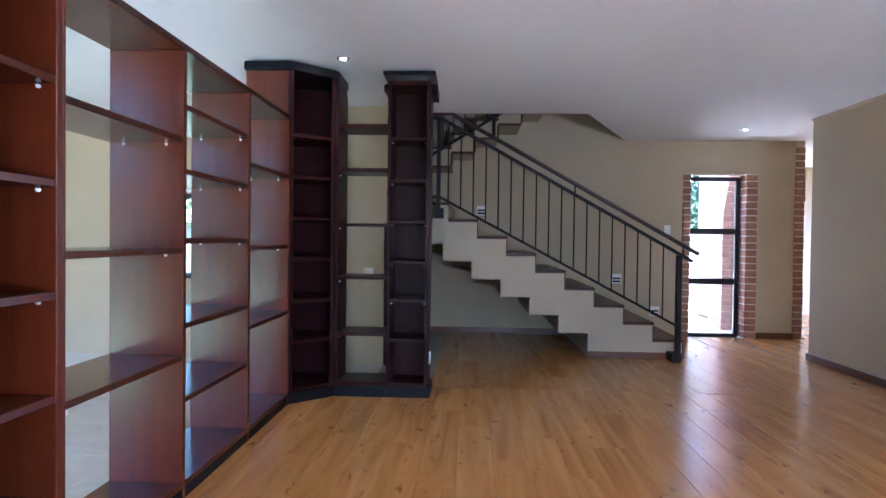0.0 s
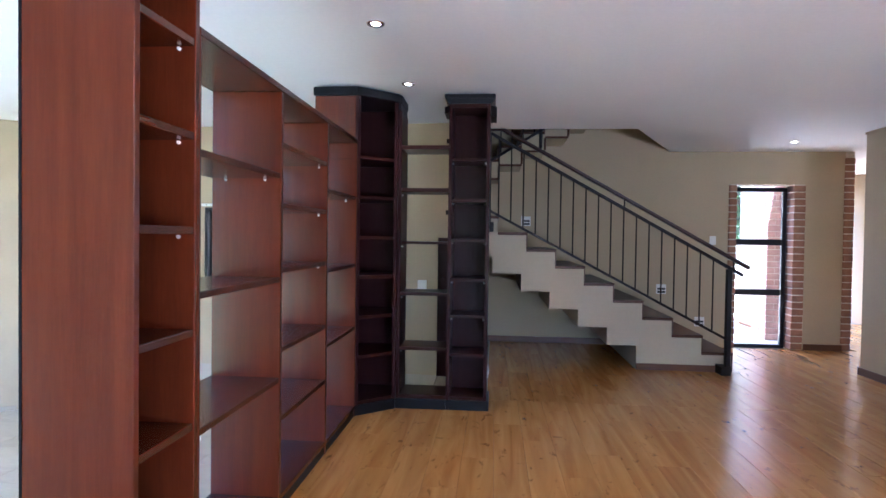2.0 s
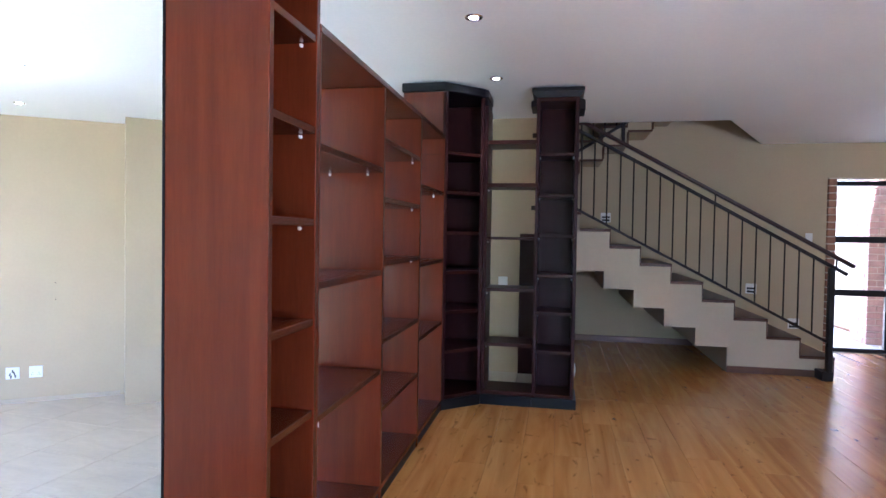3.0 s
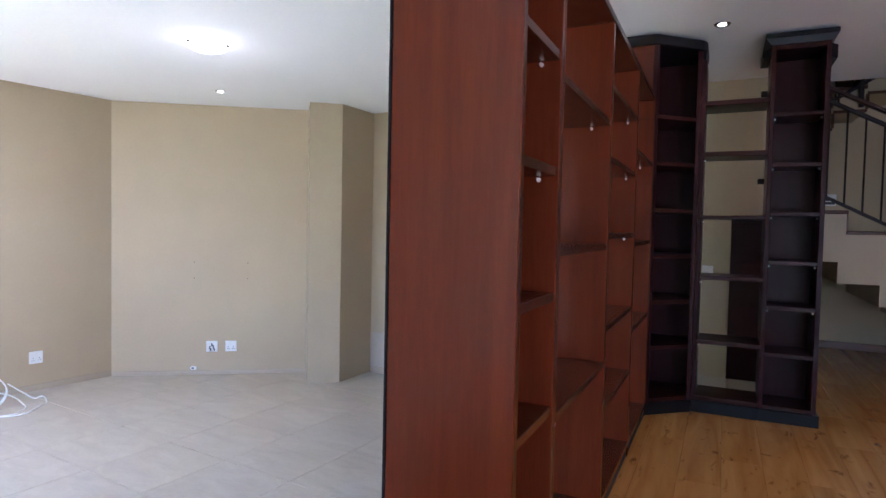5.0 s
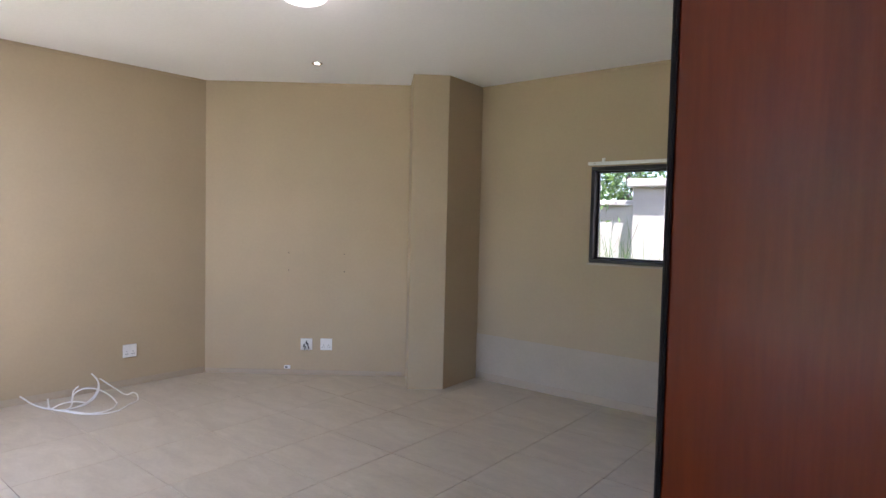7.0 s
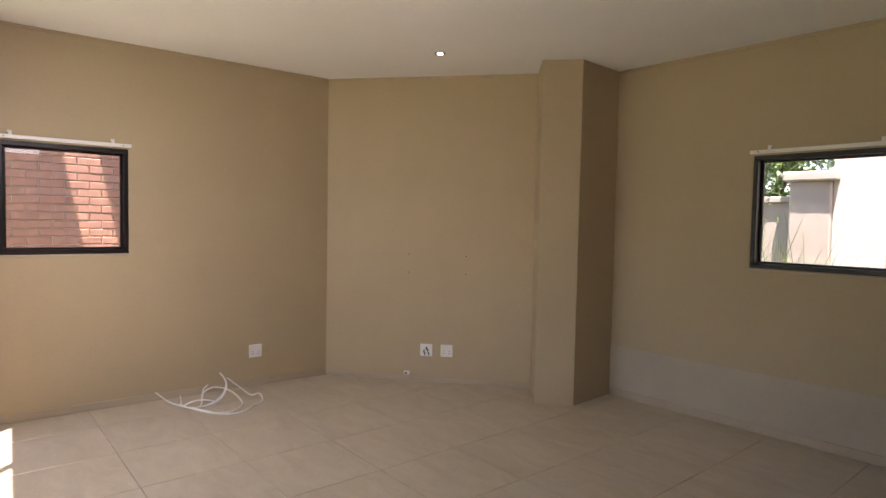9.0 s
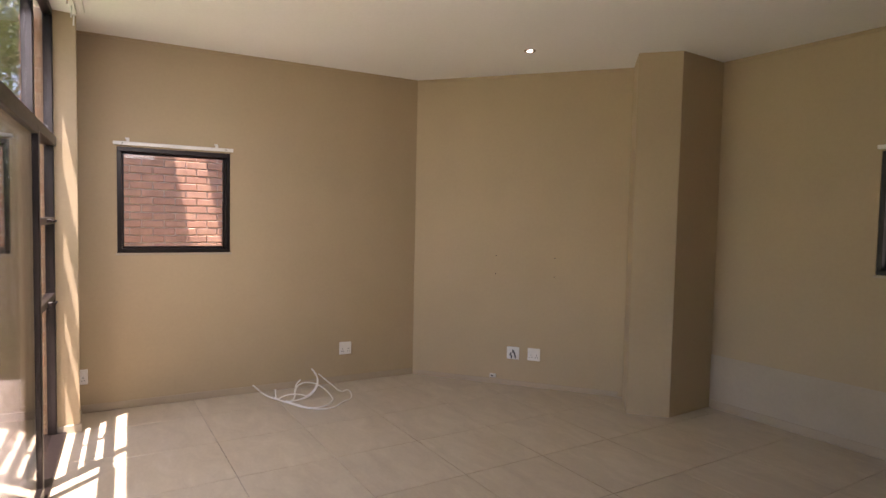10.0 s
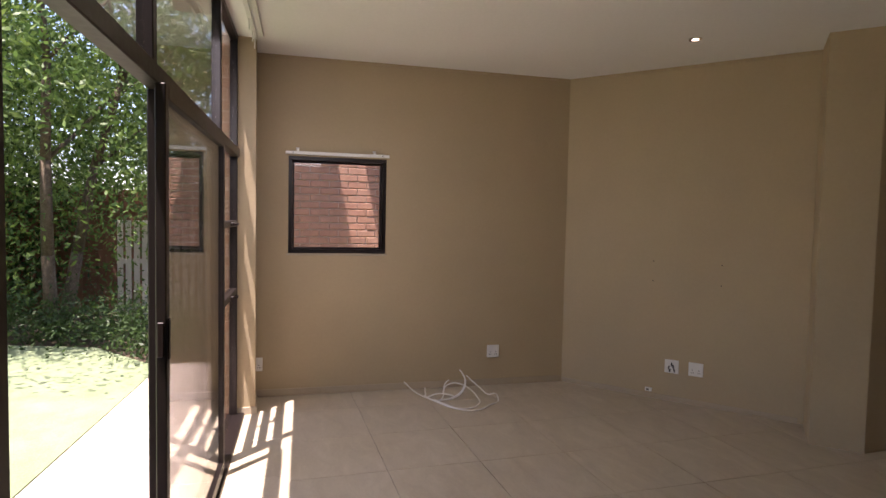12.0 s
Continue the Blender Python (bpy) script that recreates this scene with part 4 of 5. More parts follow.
oy = thing("ceiling_lamp", pose(-5.80, 4.352, TOP), "round opal glass ceiling lamp with brass clips, lit", "ceiling lamp")
part("base", bm_rod((0, 0, -0.03), (0, 0, -0.0005), 0.12, 28), PLASTIC, oy)
bm = bmesh.new()
bmesh.ops.create_uvsphere(bm, u_segments=32, v_segments=16, radius=0.14)
bmesh.ops.delete(bm, geom=[v for v in bm.verts if v.co.z > 0.001], context='VERTS')
for v in bm.verts:
    v.co.z = v.co.z * 0.34 - 0.032
shade = part("shade", bm, LAMPGLASS, oy, "glowing opal glass bowl", True)
for a in (20, 140, 260):
    c, s = math.cos(radians(a)), math.sin(radians(a))
    part("clip", bm_bar((c * 0.125, s * 0.125, -0.028), (c * 0.153, s * 0.153, -0.044), 0.014, 0.012, 0.002), IRON, shade, "dark metal clip")
ll = bpy.data.lights.new("ceiling_lamp_glow", 'POINT')
ll.energy, ll.shadow_soft_size, ll.color = 0.28, 0.12, (1.0, 0.9, 0.76)
lo = new("ceiling_lamp_glow", ll)
lo.location = (-5.80, 4.352, TOP - 0.26)

for u, z in ((0.84, 0.75), (1.40, 0.745), (0.84, 0.575), (1.40, 0.57)):
    pg = thing("wall_plug", FRAME_B @ pose(u, 0, z), "small grey plug hole in a painted wall", "wall plug", "wall plugs")
    part("plug", bm_rod((0, -0.002, 0), (0, 0.01, 0), 0.006, 8), GROUT, pg)
socket(pose(-1.9615, 5.72, 0.27, 0, 0, 90), "white socket plate on the side of a bookcase", 0.075, 0.09, "switch")
for y, z in ((5.80, 1.52), (5.80, 2.10)):
    wpart("catch", bm_box(-2.318, -2.2785, y, y + 0.03, z, z + 0.035, 0.003), IRON, tc_, "black metal catch")

# ---------------------------------------------------------------- loose cable on the lounge floor
cb = thing("cable_coil", pose(-8.05, 4.15, F2), "loose tangle of white cable on the tiled floor", "cable")


def cable(pts, name="cable_strand"):
    cu = bpy.data.curves.new(name, 'CURVE')
    cu.dimensions, cu.bevel_depth, cu.bevel_resolution, cu.resolution_u = '3D', 0.0058, 2, 10
    sp = cu.splines.new('BEZIER')
    sp.bezier_points.add(len(pts) - 1)
    for p, c in zip(sp.bezier_points, pts):
        p.co = c
        p.handle_left_type = p.handle_right_type = 'AUTO'
    cu.materials.append(CABLE)
    tmp = new(name, cu)
    dg = bpy.context.evaluated_depsgraph_get()
    dg.update()
    me = bpy.data.meshes.new_from_object(tmp.evaluated_get(dg))
    bpy.data.objects.remove(tmp)
    ob = new(name, me)
    ob.parent = cb
    return ob


# local axes: a across the view of the wall, b away from it
ca, cbv = Vector((0.376, 0.926, 0)), Vector((-0.926, 0.376, 0))
loc = lambda a, b, z: tuple(ca * a + cbv * b + Vector((0, 0, z)))
cable([loc(*p) for p in ((-0.421, 0.17, 0.14), (-0.318, 0.17, 0.051), (-0.171, 0.106, 0.008), (0.035, -0.118, 0.008), (0.18, -0.156, 0.008), (0.314, -0.005, 0.008), (0.404, 0.17, 0.025), (0.376, 0.17, 0.057), (0.321, 0.17, 0.048), (0.238, 0.17, 0.11), (0.121, 0.17, 0.212))])
cable([loc(*p) for p in ((0.063, 0.17, 0.26), (0.107, 0.17, 0.194), (0.103, 0.17, 0.113), (0.046, 0.17, 0.037), (-0.038, 0.137, 0.008), (-0.158, 0.101, 0.008), (-0.243, 0.17, 0.025))])
cable([loc(*p) for p in ((0.081, 0.17, 0.24), (0.116, 0.17, 0.16), (0.099, 0.17, 0.08), (0.032, 0.17, 0.015), (-0.099, 0.096, 0.008))])
cable([loc(*p) for p in ((-0.116, 0.086, 0.008), (-0.077, 0.17, 0.021), (-0.072, 0.17, 0.087), (-0.02, 0.17, 0.134), (0.068, 0.17, 0.135), (0.161, 0.17, 0.088), (0.229, 0.17, 0.014), (0.222, 0.012, 0.008), (0.159, -0.088, 0.008), (0.056, -0.111, 0.008), (-0.058, -0.01, 0.008), (-0.15, 0.114, 0.008))])
cable([loc(*p) for p in ((-0.218, 0.169, 0.008), (-0.15, 0.17, 0.038), (-0.055, 0.17, 0.043), (0.041, 0.17, 0.018))])
cable([loc(*p) for p in ((-0.029, 0.17, 0.168), (-0.064, 0.17, 0.129), (-0.072, 0.17, 0.063))])
cable([loc(*p) for p in ((-0.239, 0.17, 0.094), (-0.231, 0.17, 0.019))])

# ---------------------------------------------------------------- outside
rng = np.random.default_rng(5)
solid("ground", bm_box(-600, 600, -600, 600, -1.2, -0.62), EARTH, "bare ground reaching the horizon", "ground")
solid("lawn", bm_prism([(-16, -30), (6, -30), (6, -0.75), (-3.9, 0.45), (-7.46, 1.18), (-10.4, 1.76), (-11.6, 1.0), (-12.2, -0.4), (-13.5, -3.5), (-16, -6)], -0.7, -0.548), LAWN, "mown green lawn", "lawn")
pv = solid("pavement_garden", bm_prism([(-10.4, 1.80), (-7.445, 1.22), (-3.9, 0.485), (-3.9, 1.7), (-8.55, 2.40), (-10.3, 2.45)], -0.7, -0.52), PAVER, "pale clay paving outside the glazed doors", "pavement")
pn = solid("pavement_hall", bm_box(-1.5, 4.5, BACK + 0.26, 14.0, -0.68, -0.05), PALE, "pale paving outside the hall door", "pavement")
solid("pavement_south", bm_box(-5.0, 2.0, -6.0, -2.85, -0.68, -0.06), PAVER, "clay paving outside the south doors", "pavement")


def leaves(n, centre, radius, size, seed, squash=0.8, shell=0.35, blobs=None):
    """Vertices and quads of n small leaves scattered in clumps."""
    r = np.random.default_rng(seed)
    if blobs is None:
        k = max(6, n // 160)
        d = r.normal(size=(k, 3))
        d /= np.linalg.norm(d, axis=1)[:, None]
        blobs = d * (shell + (1 - shell) * r.random((k, 1))) * np.array([radius, radius, radius * squash])
    c = blobs[r.integers(0, len(blobs), n)] + r.normal(size=(n, 3)) * radius * 0.17
    c = c + np.array(centre)
    a = r.normal(size=(n, 3))
    a /= np.linalg.norm(a, axis=1)[:, None]
    t = r.normal(size=(n, 3))
    b = np.cross(a, t)
    b /= np.linalg.norm(b, axis=1)[:, None]
    s = size * (0.6 + 0.8 * r.random((n, 1)))
    a, b = a * s, b * s * 0.42
    v = np.stack([c - a, c - b * 1.0 + a * 0.1, c + a, c + b * 1.0 + a * 0.1], 1).reshape(-1, 3)
    return v, np.arange(4 * n).reshape(-1, 4)


def leaf_mesh(name, v, f, mat):
    me = bpy.data.meshes.new(name)
    me.from_pydata(v.tolist(), [], f.tolist())
    me.materials.append(mat)
    return me


def tree(x, y, z, h, spread, n, seed, label, mat=LEAF, lean=(0, 0), stems=1, low=0.35, size=0.042):
    r = random.Random(seed)
    t = thing("tree", pose(x, y, z), label, "tree", "garden trees")
    rods = []
    tips = []

    def limb(p, d, length, rad, depth):
        segs = 4
        for i in range(segs):
            q = p + d * (length / segs)
            r2 = rad * (1 - 0.16 * (i + 1))
            rods.append(bm_rod(p, q + d * 0.01, rad * (1 - 0.16 * i), 8, r2))
            d = (d + Vector((r.uniform(-.16, .16), r.uniform(-.16, .16), r.uniform(-.03, .10)))).normalized()
            p = q
            if depth < 2 and i >= 1:
                e = (d * 0.55 + Vector((r.uniform(-1, 1), r.uniform(-1, 1), r.uniform(0.0, .7))).normalized() * 0.8).normalized()
                limb(p, e, length * r.uniform(.42, .62), r2 * 0.55, depth + 1)
        tips.append(p)

    for s in range(stems):
        a = s * 2.4
        d0 = Vector((lean[0] + 0.2 * math.cos(a) * (stems > 1), lean[1] + 0.2 * math.sin(a) * (stems > 1), 1)).normalized()
        limb(Vector((0.1 * math.cos(a) * (stems > 1), 0.1 * math.sin(a) * (stems > 1), -0.05)), d0, h * 0.78, 0.018 * h * (0.8 if stems > 1 else 1), 0)
    part("trunk", join(rods), BARK, t, "grey-brown trunk and limbs", True)
    rr = np.random.default_rng(seed)
    bl = np.array([tuple(p) for p in tips])
    extra = rr.normal(size=(max(12, n // 220), 3)) * np.array([spread * 0.48, spread * 0.48, h * 0.26]) + np.array([lean[0] * h * .4, lean[1] * h * .4, h * (low + (1 - low) / 2)])
    bl = np.vstack([bl, extra])
    v, f = leaves(n, (0, 0, 0), spread, size, seed, blobs=bl)
    keep = v.reshape(-1, 4, 3)[:, 0, 2] > 0.25
    v = v.reshape(-1, 4, 3)[keep].reshape(-1, 3)
    f = np.arange(len(v)).reshape(-1, 4)
    cr = new("crown", leaf_mesh("crown", v, f, mat))
    cr.parent = t
    cr["label"] = "loose crown of small green leaves"
    return t


GZ = -0.62
tree(-12.75, 0.35, GZ, 6.2, 1.9, 26000, 3, "many-stemmed green tree at the lawn's edge", stems=2, low=0.22)
tree(-11.9, -1.9, GZ, 6.5, 2.1, 26000, 8, "green garden tree at the lawn's edge", lean=(-0.04, 0.05), low=0.2)
tree(-14.3, 1.9, GZ, 6.0, 2.0, 20000, 12, "green garden tree behind the lawn", low=0.15)
tree(-14.6, -1.2, GZ, 7.0, 2.4, 22000, 17, "tall green garden tree behind the lawn", low=0.15)
tree(-11.0, -5.2, GZ, 6.5, 2.6, 16000, 21, "green garden tree across the lawn", low=0.25)
tree(3.55, 14.6, -0.3, 3.8, 1.4, 14000, 31, "green bush outside the hall door", mat=LEAF_D, low=0.3)
# added canopy, kept high to shade the entrance wall and bush
tree(3.9, 14.0, -0.3, 7.5, 2.2, 14000, 35, "tall green tree added to shade the entrance wall", low=0.62)
tree(4.4, 15.0, -0.3, 4.2, 1.5, 14000, 33, "green bush beside the entrance wall", mat=LEAF_D, low=0.3)
tree(-6.3, 12.2, -0.5, 4.6, 1.7, 20000, 37, "green tree behind the garden wall", low=0.3, size=0.055)
# high crown added here to dapple the boundary wall with shade
tree(-7.0, 9.4, GZ, 5.8, 1.3, 9000, 43, "green tree added to shade the garden wall", low=0.62)
# out of view, added to cut sky light through the garden doors
tree(-2.6, -5.6, GZ, 7.4, 2.4, 16000, 47, "unseen green tree added to cut sky light", low=0.25, size=0.06)
tree(-3.0, -9.0, GZ, 6.0, 2.6, 7000, 41, "green garden tree south of the house", low=0.2)


def shrub_bed(name, pts, n, h, mat, seed, label, size=0.045):
    r = np.random.default_rng(seed)
    base = np.array(pts)
    k = len(base)
    i = r.integers(0, k - 1, n // 40 + 5)
    w = r.random((len(i), 1))
    c = base[i] * (1 - w) + base[i + 1] * w
    bl = np.column_stack([c + r.normal(size=c.shape) * 0.28, GZ + 0.1 + r.random(len(i)) * h])
    v, f = leaves(n, (0, 0, 0), 0.9, size, seed, blobs=bl)
    keep = v.reshape(-1, 4, 3)[:, :, 2].min(1) > GZ + 0.01
    v = v.reshape(-1, 4, 3)[keep].reshape(-1, 3)
    f = np.arange(len(v)).reshape(-1, 4)
    ob = new(name, leaf_mesh(name, v, f, mat))
    return tagged(ob, label, "shrubs", "", "stuff")


shrub_bed("groundcover", [(-10.9, 2.1), (-11.9, 1.1), (-12.5, -0.3), (-13.6, -3.0), (-15, -5.5)], 14000, 0.4, LEAF_D, 51, "low leafy ground cover along the lawn", 0.028)
shrub_bed("hedge_shrubs", [(-14.9, 0.0), (-15.0, -1.5), (-16.0, -4.5)], 18000, 4.6, LEAF_D, 52, "dense dark shrubs along the fence", 0.05)

shrub_bed("far_foliage", [(-17.6, 5.0), (-18.2, 1.5), (-18.6, -2.0), (-19.0, -7.0), (-17.0, -13.0)], 40000, 5.4, LEAF, 53, "dense green foliage beyond the fence", 0.075)


# added out of view to darken the shelf panels' reflections and block low sky
shrub_bed("hedge_south", [(-20.0, -8.0), (-15.0, -14.0), (-7.0, -16.5), (4.0, -15.5)], 36000, 8.0, LEAF_D, 54, "tall dark hedge added out of view to darken reflections", 0.16)


# timber fence behind the planting
fc = thing("garden_fence", pose(-16.2, 0, GZ), "weathered timber slat fence behind the trees", "fence")
slat_me = mesh_of("slat", bm_box(-0.012, 0.012, -0.065, 0.065, 0, 2.1, 0.004), FENCE)
for i in range(110):
    o = new("slat", slat_me)
    o.parent = fc
    o.location = (0.9 - abs(i - 55) * 0.004, -7.0 + 0.124 * i, 0)
for z in (0.4, 1.6):
    o = part("fence_rail", bm_box(-0.05, -0.013, -7.1, 6.5, z, z + 0.07, 0.004), FENCE, fc)
    o.location = (0.86, 0, 0)
# pale palings by the corner of the house
pf = thing("paling_fence", pose(-13.9, 1.75, GZ), "pale upright palings beside dry shrubs", "fence")
for i in range(14):
    o = new("paling", mesh_of("paling", bm_box(-0.015, 0.015, -0.04, 0.04, 0, 1.58 + 0.05 * (i % 3), 0.004), PALE)) if i == 0 else new("paling", o.data)
    o.parent = pf
    o.location = (0.02 * (i % 2), -0.75 + 0.115 * i, 0)
part("fence_rail", bm_box(-0.05, -0.016, -0.8, 0.85, 0.9, 0.97, 0.004), PALE, pf)

# planting and boundary wall seen through the lounge's north window
bw = thing("boundary_wall", pose(-6.6, 10.6, -0.62), "plastered garden boundary wall with capped pier", "garden wall")
part("wall", bm_box(-4.5, 1.0, 0, 0.22, 0, 2.02, 0.01), PLASTER, bw)
part("coping", bm_box(-4.55, 1.0, -0.05, 0.27, 2.021, 2.10, 0.012), PLASTER, bw)
part("pier", bm_box(1.001, 1.45, -0.12, 0.34, 0, 2.28, 0.012), PLASTER, bw)
part("pier_cap", bm_box(0.93, 1.52, -0.2, 0.42, 2.281, 2.40, 0.02), PLASTER, bw)
# sunlight on this stretch is put into its paler plaster colour
part("wall", bm_box(1.451, 8.0, -0.02, 0.2, 0, 3.3, 0.01), PALE, bw, "wall stretch paled to look sunlit")


def strap_plant(x, y, z, seed, n=46, h=0.7):
    r = random.Random(seed)
    verts, faces = [], []
    for i in range(n):
        a = r.uniform(0, 6.28)
        L = h * r.uniform(.6, 1.1)
        out = r.uniform(.25, .8)
        w = 0.014
        px, py = math.cos(a), math.sin(a)
        for s in range(6):
            q = s / 5
            rr = out * L * q
            zz = L * (q - 0.45 * out * q * q)
            ww = w * (1 - q * 0.9)
            verts += [(px * rr - py * ww, py * rr + px * ww, zz), (px * rr + py * ww, py * rr - px * ww, zz)]
            if s:
                b = len(verts)
                faces.append((b - 4, b - 3, b - 1, b - 2))
    me = bpy.data.meshes.new("strap_plant")
    me.from_pydata(verts, [], faces)
    me.materials.append(BLADE)
    ob = new("strap_plant", me)
    ob.location = (x, y, z)
    return tagged(ob, "clump of green strap-leaved plants by the garden wall", "plant", "strap-leaved plants", "thing")


for i in range(12):
    strap_plant(-7.4 + 0.2 * i, 9.7 + 0.14 * ((i * 7) % 5), -0.62, 60 + i, 46, 1.95 + 0.07 * (i % 3))
# wall and pier outside the hall door
ow = thing("entrance_wall", pose(1.0, 13.2, -0.05), "pale plastered garden wall beyond the hall door", "garden wall")
part("wall", bm_box(-3.0, 3.2, 0, 0.2, 0, 1.35, 0.01), PLASTER, ow)
part("coping", bm_box(-3.0, 3.25, -0.04, 0.24, 1.351, 1.42, 0.01), PLASTER, ow)
bucket = thing("plastic_bowl", pose(2.62, 8.42, 0.0), "small blue plastic bowl on the floor", "bowl")
part("bowl", bm_rod((0, 0, 0.001), (0, 0, 0.07), 0.06, 18, 0.085), BLUE, bucket)
part("rim", bm_rod((0, 0, 0.0701), (0, 0, 0.078), 0.09, 18), BLUE, bucket)

# ---------------------------------------------------------------- brickwork
COURSE, BL, BH = 0.085, 0.222, 0.073


def brick_run(parent, m, x0, x1, z0, z1, depth, mat, start=0):
    """Running-bond bricks between x0 and x1 in the frame m under parent; -y is the face."""
    meshes = {}
    row = start
    z = z0
    inv = parent.matrix_world.inverted()
    rr = random.Random(7)
    while z + BH <= z1 + 1e-6:
        x = x0 - (0.116 if row % 2 else 0.0)
        while x < x1 - 0.02:
            a, b = max(x, x0), min(x + BL, x1)
            if b - a > 0.025:
                key = round(b - a, 3)
                if key not in meshes:
                    meshes[key] = mesh_of("brick", bm_box(0, b - a, -depth, 0.0, 0, BH, 0.005), mat)
                o = new("brick", meshes[key])
                o.parent = parent
                o.matrix_local = inv @ m @ pose(a, rr.uniform(-0.0025, 0.0025), z)
            x += BL + 0.01
        z += COURSE
        row += 1


def bpost(name, x0, x1, y0, y1, z0, z1, label):
    t = solid(name, bm_box(x0 + 0.006, x1 - 0.006, y0 + 0.006, y1 - 0.006, z0, z1), MORTAR, label, "brickwork")
    rr = random.Random(3)
    me = mesh_of("brick", bm_box(x0, x1, y0, y1, 0, BH, 0.006), BRICK)
    z = z0 + 0.004
    while z + BH < z1:
        o = new("brick", me)
        o.parent = t
        o.location = (rr.uniform(-.003, .003), rr.uniform(-.004, .002), z)
        z += COURSE
    return t


bpost("brick_jamb_1", 0.992, 1.082, BACK - 0.014, BACK + 0.225, 0.0, 2.045, "red face-brick door jamb with pale joints")
bpost("brick_jamb_2", 1.756, 1.893, BACK - 0.014, BACK + 0.225, 0.0, 2.045, "red face-brick door jamb with pale joints")
bpost("brick_pier_hall", 2.345, 2.46, BACK - 0.014, BACK + 0.25, 0.0, 2.449, "red face-brick end of a plaster wall")
# red brick wing opposite the lounge's west window
bwing = solid("brick_wing", bm_box(-11.1, -10.72, 2.44, 7.5, -0.62, 4.2), MORTAR, "red face-brick wall of the house outside a window", "brickwork")
# unseen eaves, added with a gap so a sun stripe falls on the wing
solid("eaves_wing", join([bm_box(-10.72, -10.1, 1.9, 3.40, 3.3, 3.4), bm_box(-10.72, -10.1, 3.76, 7.5, 3.3, 3.4), bm_box(-10.1, -10.0, 1.9, 7.5, 3.28, 3.42)]), FENCE, "unseen timber eaves added to shape a sun stripe", "eaves")
brick_run(bwing, pose(-10.72, 2.44, 0, 0, 0, 90), 0.02, 2.55, 0.25, 2.2, 0.013, BRICK_WARM_LIT)
up = solid("brick_return", bm_prism([(-8.505, 2.305), (-8.51, 2.425), (-8.37, 2.425), (-8.37, 2.29)], -0.6, TOP), MORTAR, "brick reveal outside the glazed doors", "brickwork")
brick_run(up, pose(-8.372, 2.255, 0, 0, 0, 90), 0.0, 0.16, -0.5, 2.44, 0.014, BRICK)
# brick return of the house beside the garden doors
br = solid("brick_return", bm_box(-8.4985, -8.490, 2.304, 2.427, -0.519, 2.449), MORTAR, "face-brick return beside the garden doors", "brickwork")
brick_run(br, pose(-8.490, 2.302, 0, 0, 0, 90), 0.0, 0.125, -0.51, 2.44, 0.008, BRICK)
# brick column outside the hall door
bc = solid("brick_column", bm_box(1.90, 2.43, 9.64, 10.05, -0.05, 2.9), MORTAR, "pinkish face-brick column, paled for glare outside the hall door", "brickwork")
brick_run(bc, pose(1.89, 9.64, 0), 0.0, 0.54, -0.04, 2.6, 0.012, BRICK_GLARE)
brick_run(bc, pose(1.90, 10.06, 0, 0, 0, -90), 0.0, 0.43, -0.04, 2.6, 0.012, BRICK_GLARE, 1)

# ---------------------------------------------------------------- floor pieces
tl = tagged(new("tiles_lounge"), "large cream porcelain floor tiles with fine grout lines", "floor", "", "structure")
TW, TD, TA = 0.626, 0.614, -5.5
tl.matrix_world = pose(-6.87, 4.485, F2, 0, 0, TA)
tile_me = mesh_of("tile", bm_box(0.0016, TW - 0.0018, 0.0018, TD - 0.0018, -0.010, 0.0, 0.0015), TILE)


def inside(x, y):
    if x < -8.9 or x > -2.6 or y > 7.3:
        return False
    if y < 2.325 - (x + 7.60) * 0.137 - 0.02:
        return False
    if y > 5.46 + (x + 8.395) * 0.685 + 0.45 and x < -6.0:
        return False
    if x > -3.5 and y < 2.6 or x > -3.25 and y < 5.9:
        return False
    return True


rot = math.radians(TA)
for i in range(-4, 8):
    for j in range(-5, 5):
        cx = -6.87 + math.cos(rot) * (i + .5) * TW - math.sin(rot) * (j + .5) * TD
        cy = 4.485 + math.sin(rot) * (i + .5) * TW + math.cos(rot) * (j + .5) * TD
        near = any(inside(cx + dx, cy + dy) for dx in (-.3, 0, .3) for dy in (-.3, 0, .3))
        if not near or cy < 2.325 - (cx + 7.60) * 0.137 + 0.12:
            continue
        if cx > -2.95:
            continue
        o = new("tile", tile_me)
        o.parent = tl
        o.location = (i * TW, j * TD, 0)
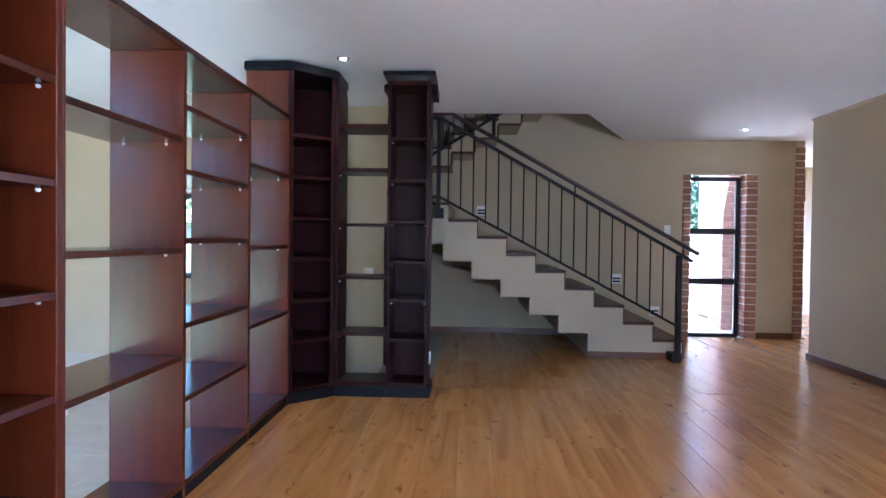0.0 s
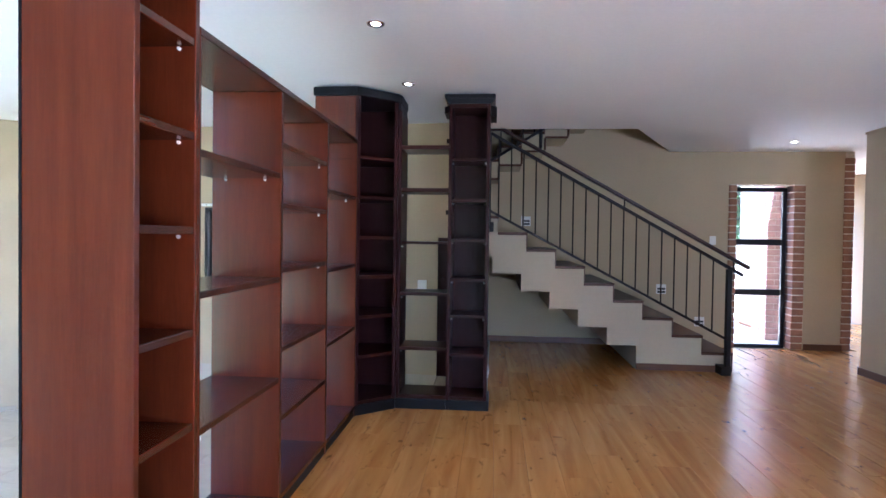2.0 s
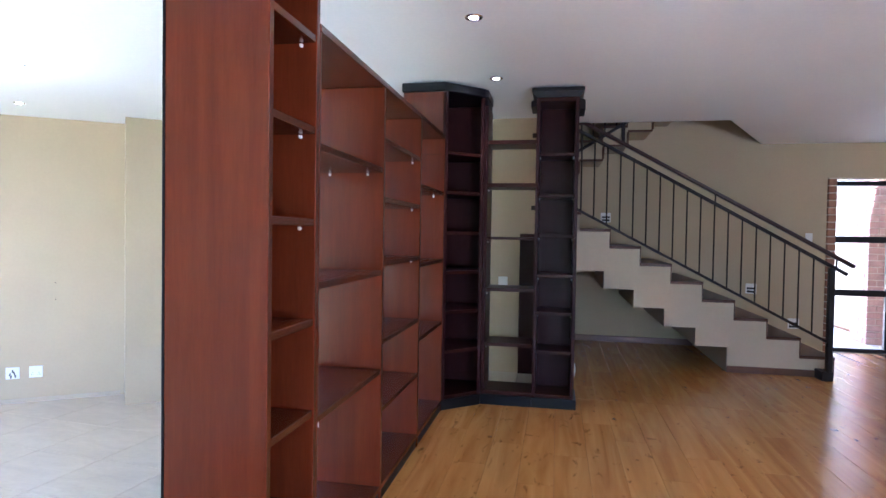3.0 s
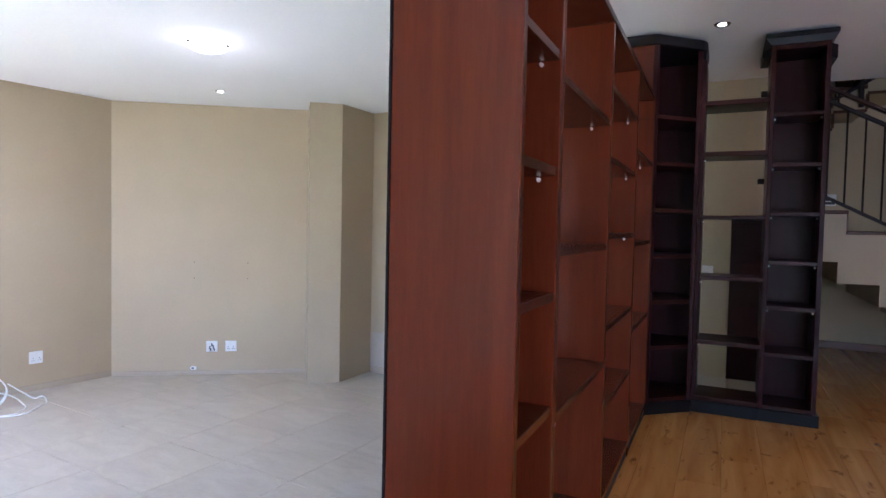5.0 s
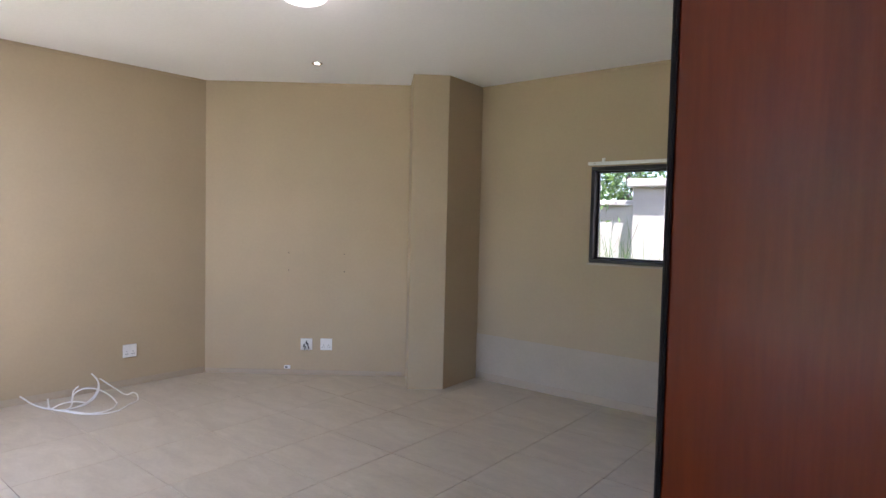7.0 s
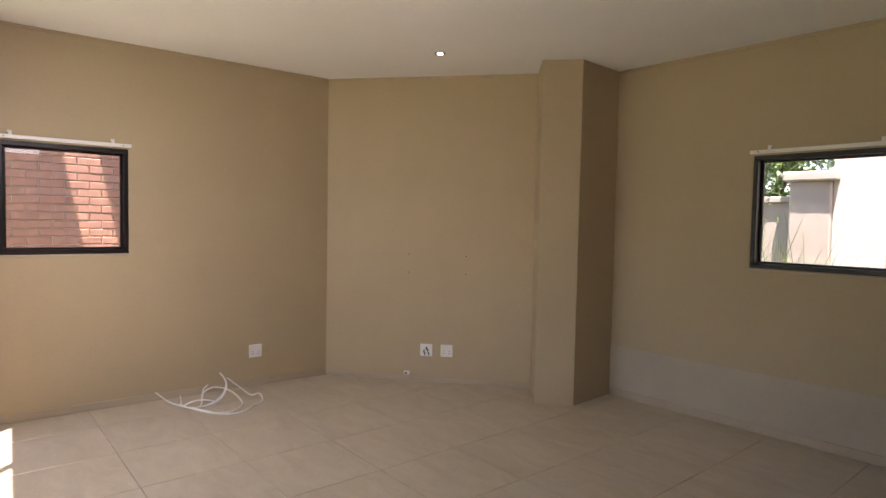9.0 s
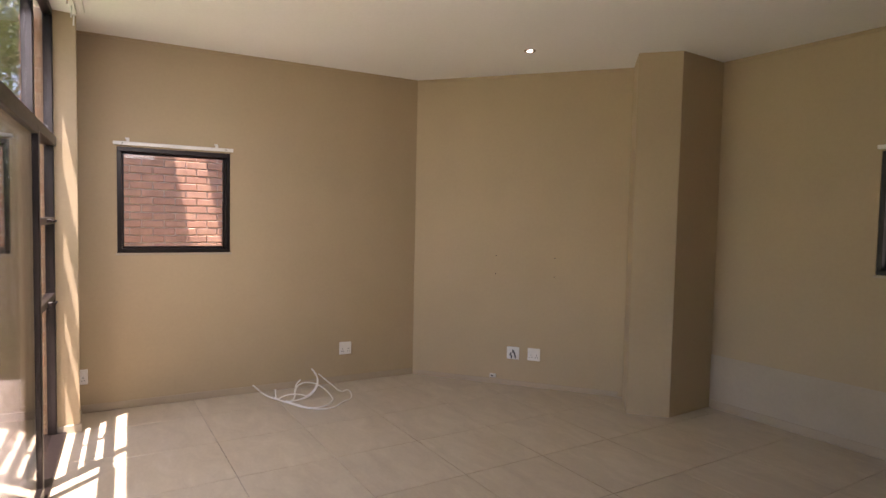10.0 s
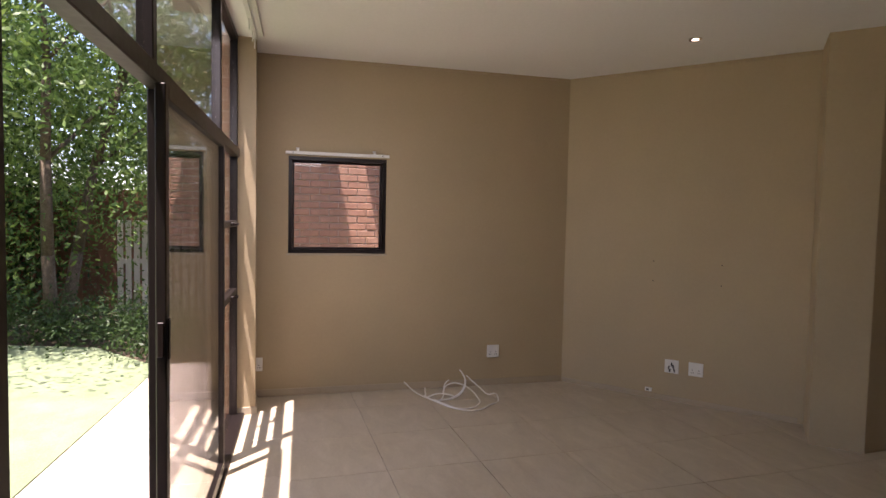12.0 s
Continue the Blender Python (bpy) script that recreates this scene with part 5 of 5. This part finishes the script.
# narrow cut tiles along the glazed doors
cut_me = mesh_of("tile", bm_box(0.0015, TW - 0.0015, 0.0, 0.62, -0.0135, -0.004, 0.0015), TILE)
ct = tagged(new("tiles_door_edge"), "cut cream floor tiles along the glazed doors", "floor", "", "structure")
ct.matrix_world = pose(-8.42, 2.475, F2, 0, 0, -7.8)
for i in range(-1, 8):
    o = new("tile", cut_me)
    o.parent = ct
    o.location = (i * TW, 0, 0)

pf_ = tagged(new("planks"), "warm oiled oak plank floor with knots", "floor", "", "structure")
PW, PL = 0.193, 1.285
pl_meshes = {}


def plank(x, y0, y1, w=PW):
    key = (round(y1 - y0, 3), round(w, 3))
    if key not in pl_meshes:
        pl_meshes[key] = mesh_of("plank", bm_box(0.0006, w - 0.0006, 0.0008, y1 - y0 - 0.0008, -0.018, 0.0, 0.0007), PLANK)
    o = new("plank", pl_meshes[key])
    o.parent = pf_
    o.location = (x, y0, 0)


def lay(x0, x1, y0, y1, stagger):
    i, x = 0, x0
    while x < x1 - 0.01:
        w = min(PW, x1 - x)
        y = y0 - (stagger[i % len(stagger)]) * PL
        while y < y1 - 0.01:
            a, b = max(y, y0), min(y + PL, y1)
            if b - a > 0.03:
                plank(x, a, b, w)
            y += PL
        x += PW
        i += 1


ST = (0.0, 0.37, 0.71, 0.16, 0.55, 0.87, 0.29)
lay(-2.975, 1.8, 0.0, 2.55, ST)
lay(-3.255, 1.8, 2.55, 5.875, (0.42, 0.9, 0.15, 0.6, 0.31, 0.77))
lay(-1.96, 2.55, 5.875, BACK, (0.66, 0.2, 0.45, 0.83, 0.1))
solid("floor_ledge", bm_box(-2.435, -1.961, 5.876, BACK, -0.02, -0.0008), BAND, "bare screed strip beside a wall", "floor")
solid("floor_far", join([bm_box(-3.97, -2.976, -2.6, 0.845, -0.022, -0.002), bm_box(-2.975, 1.8, -2.6, -0.001, -0.022, -0.0005), bm_box(2.551, 4.2, 7.3, 11.2, -0.022, -0.0005)]), PLANK, "warm oiled oak floor", "floor")
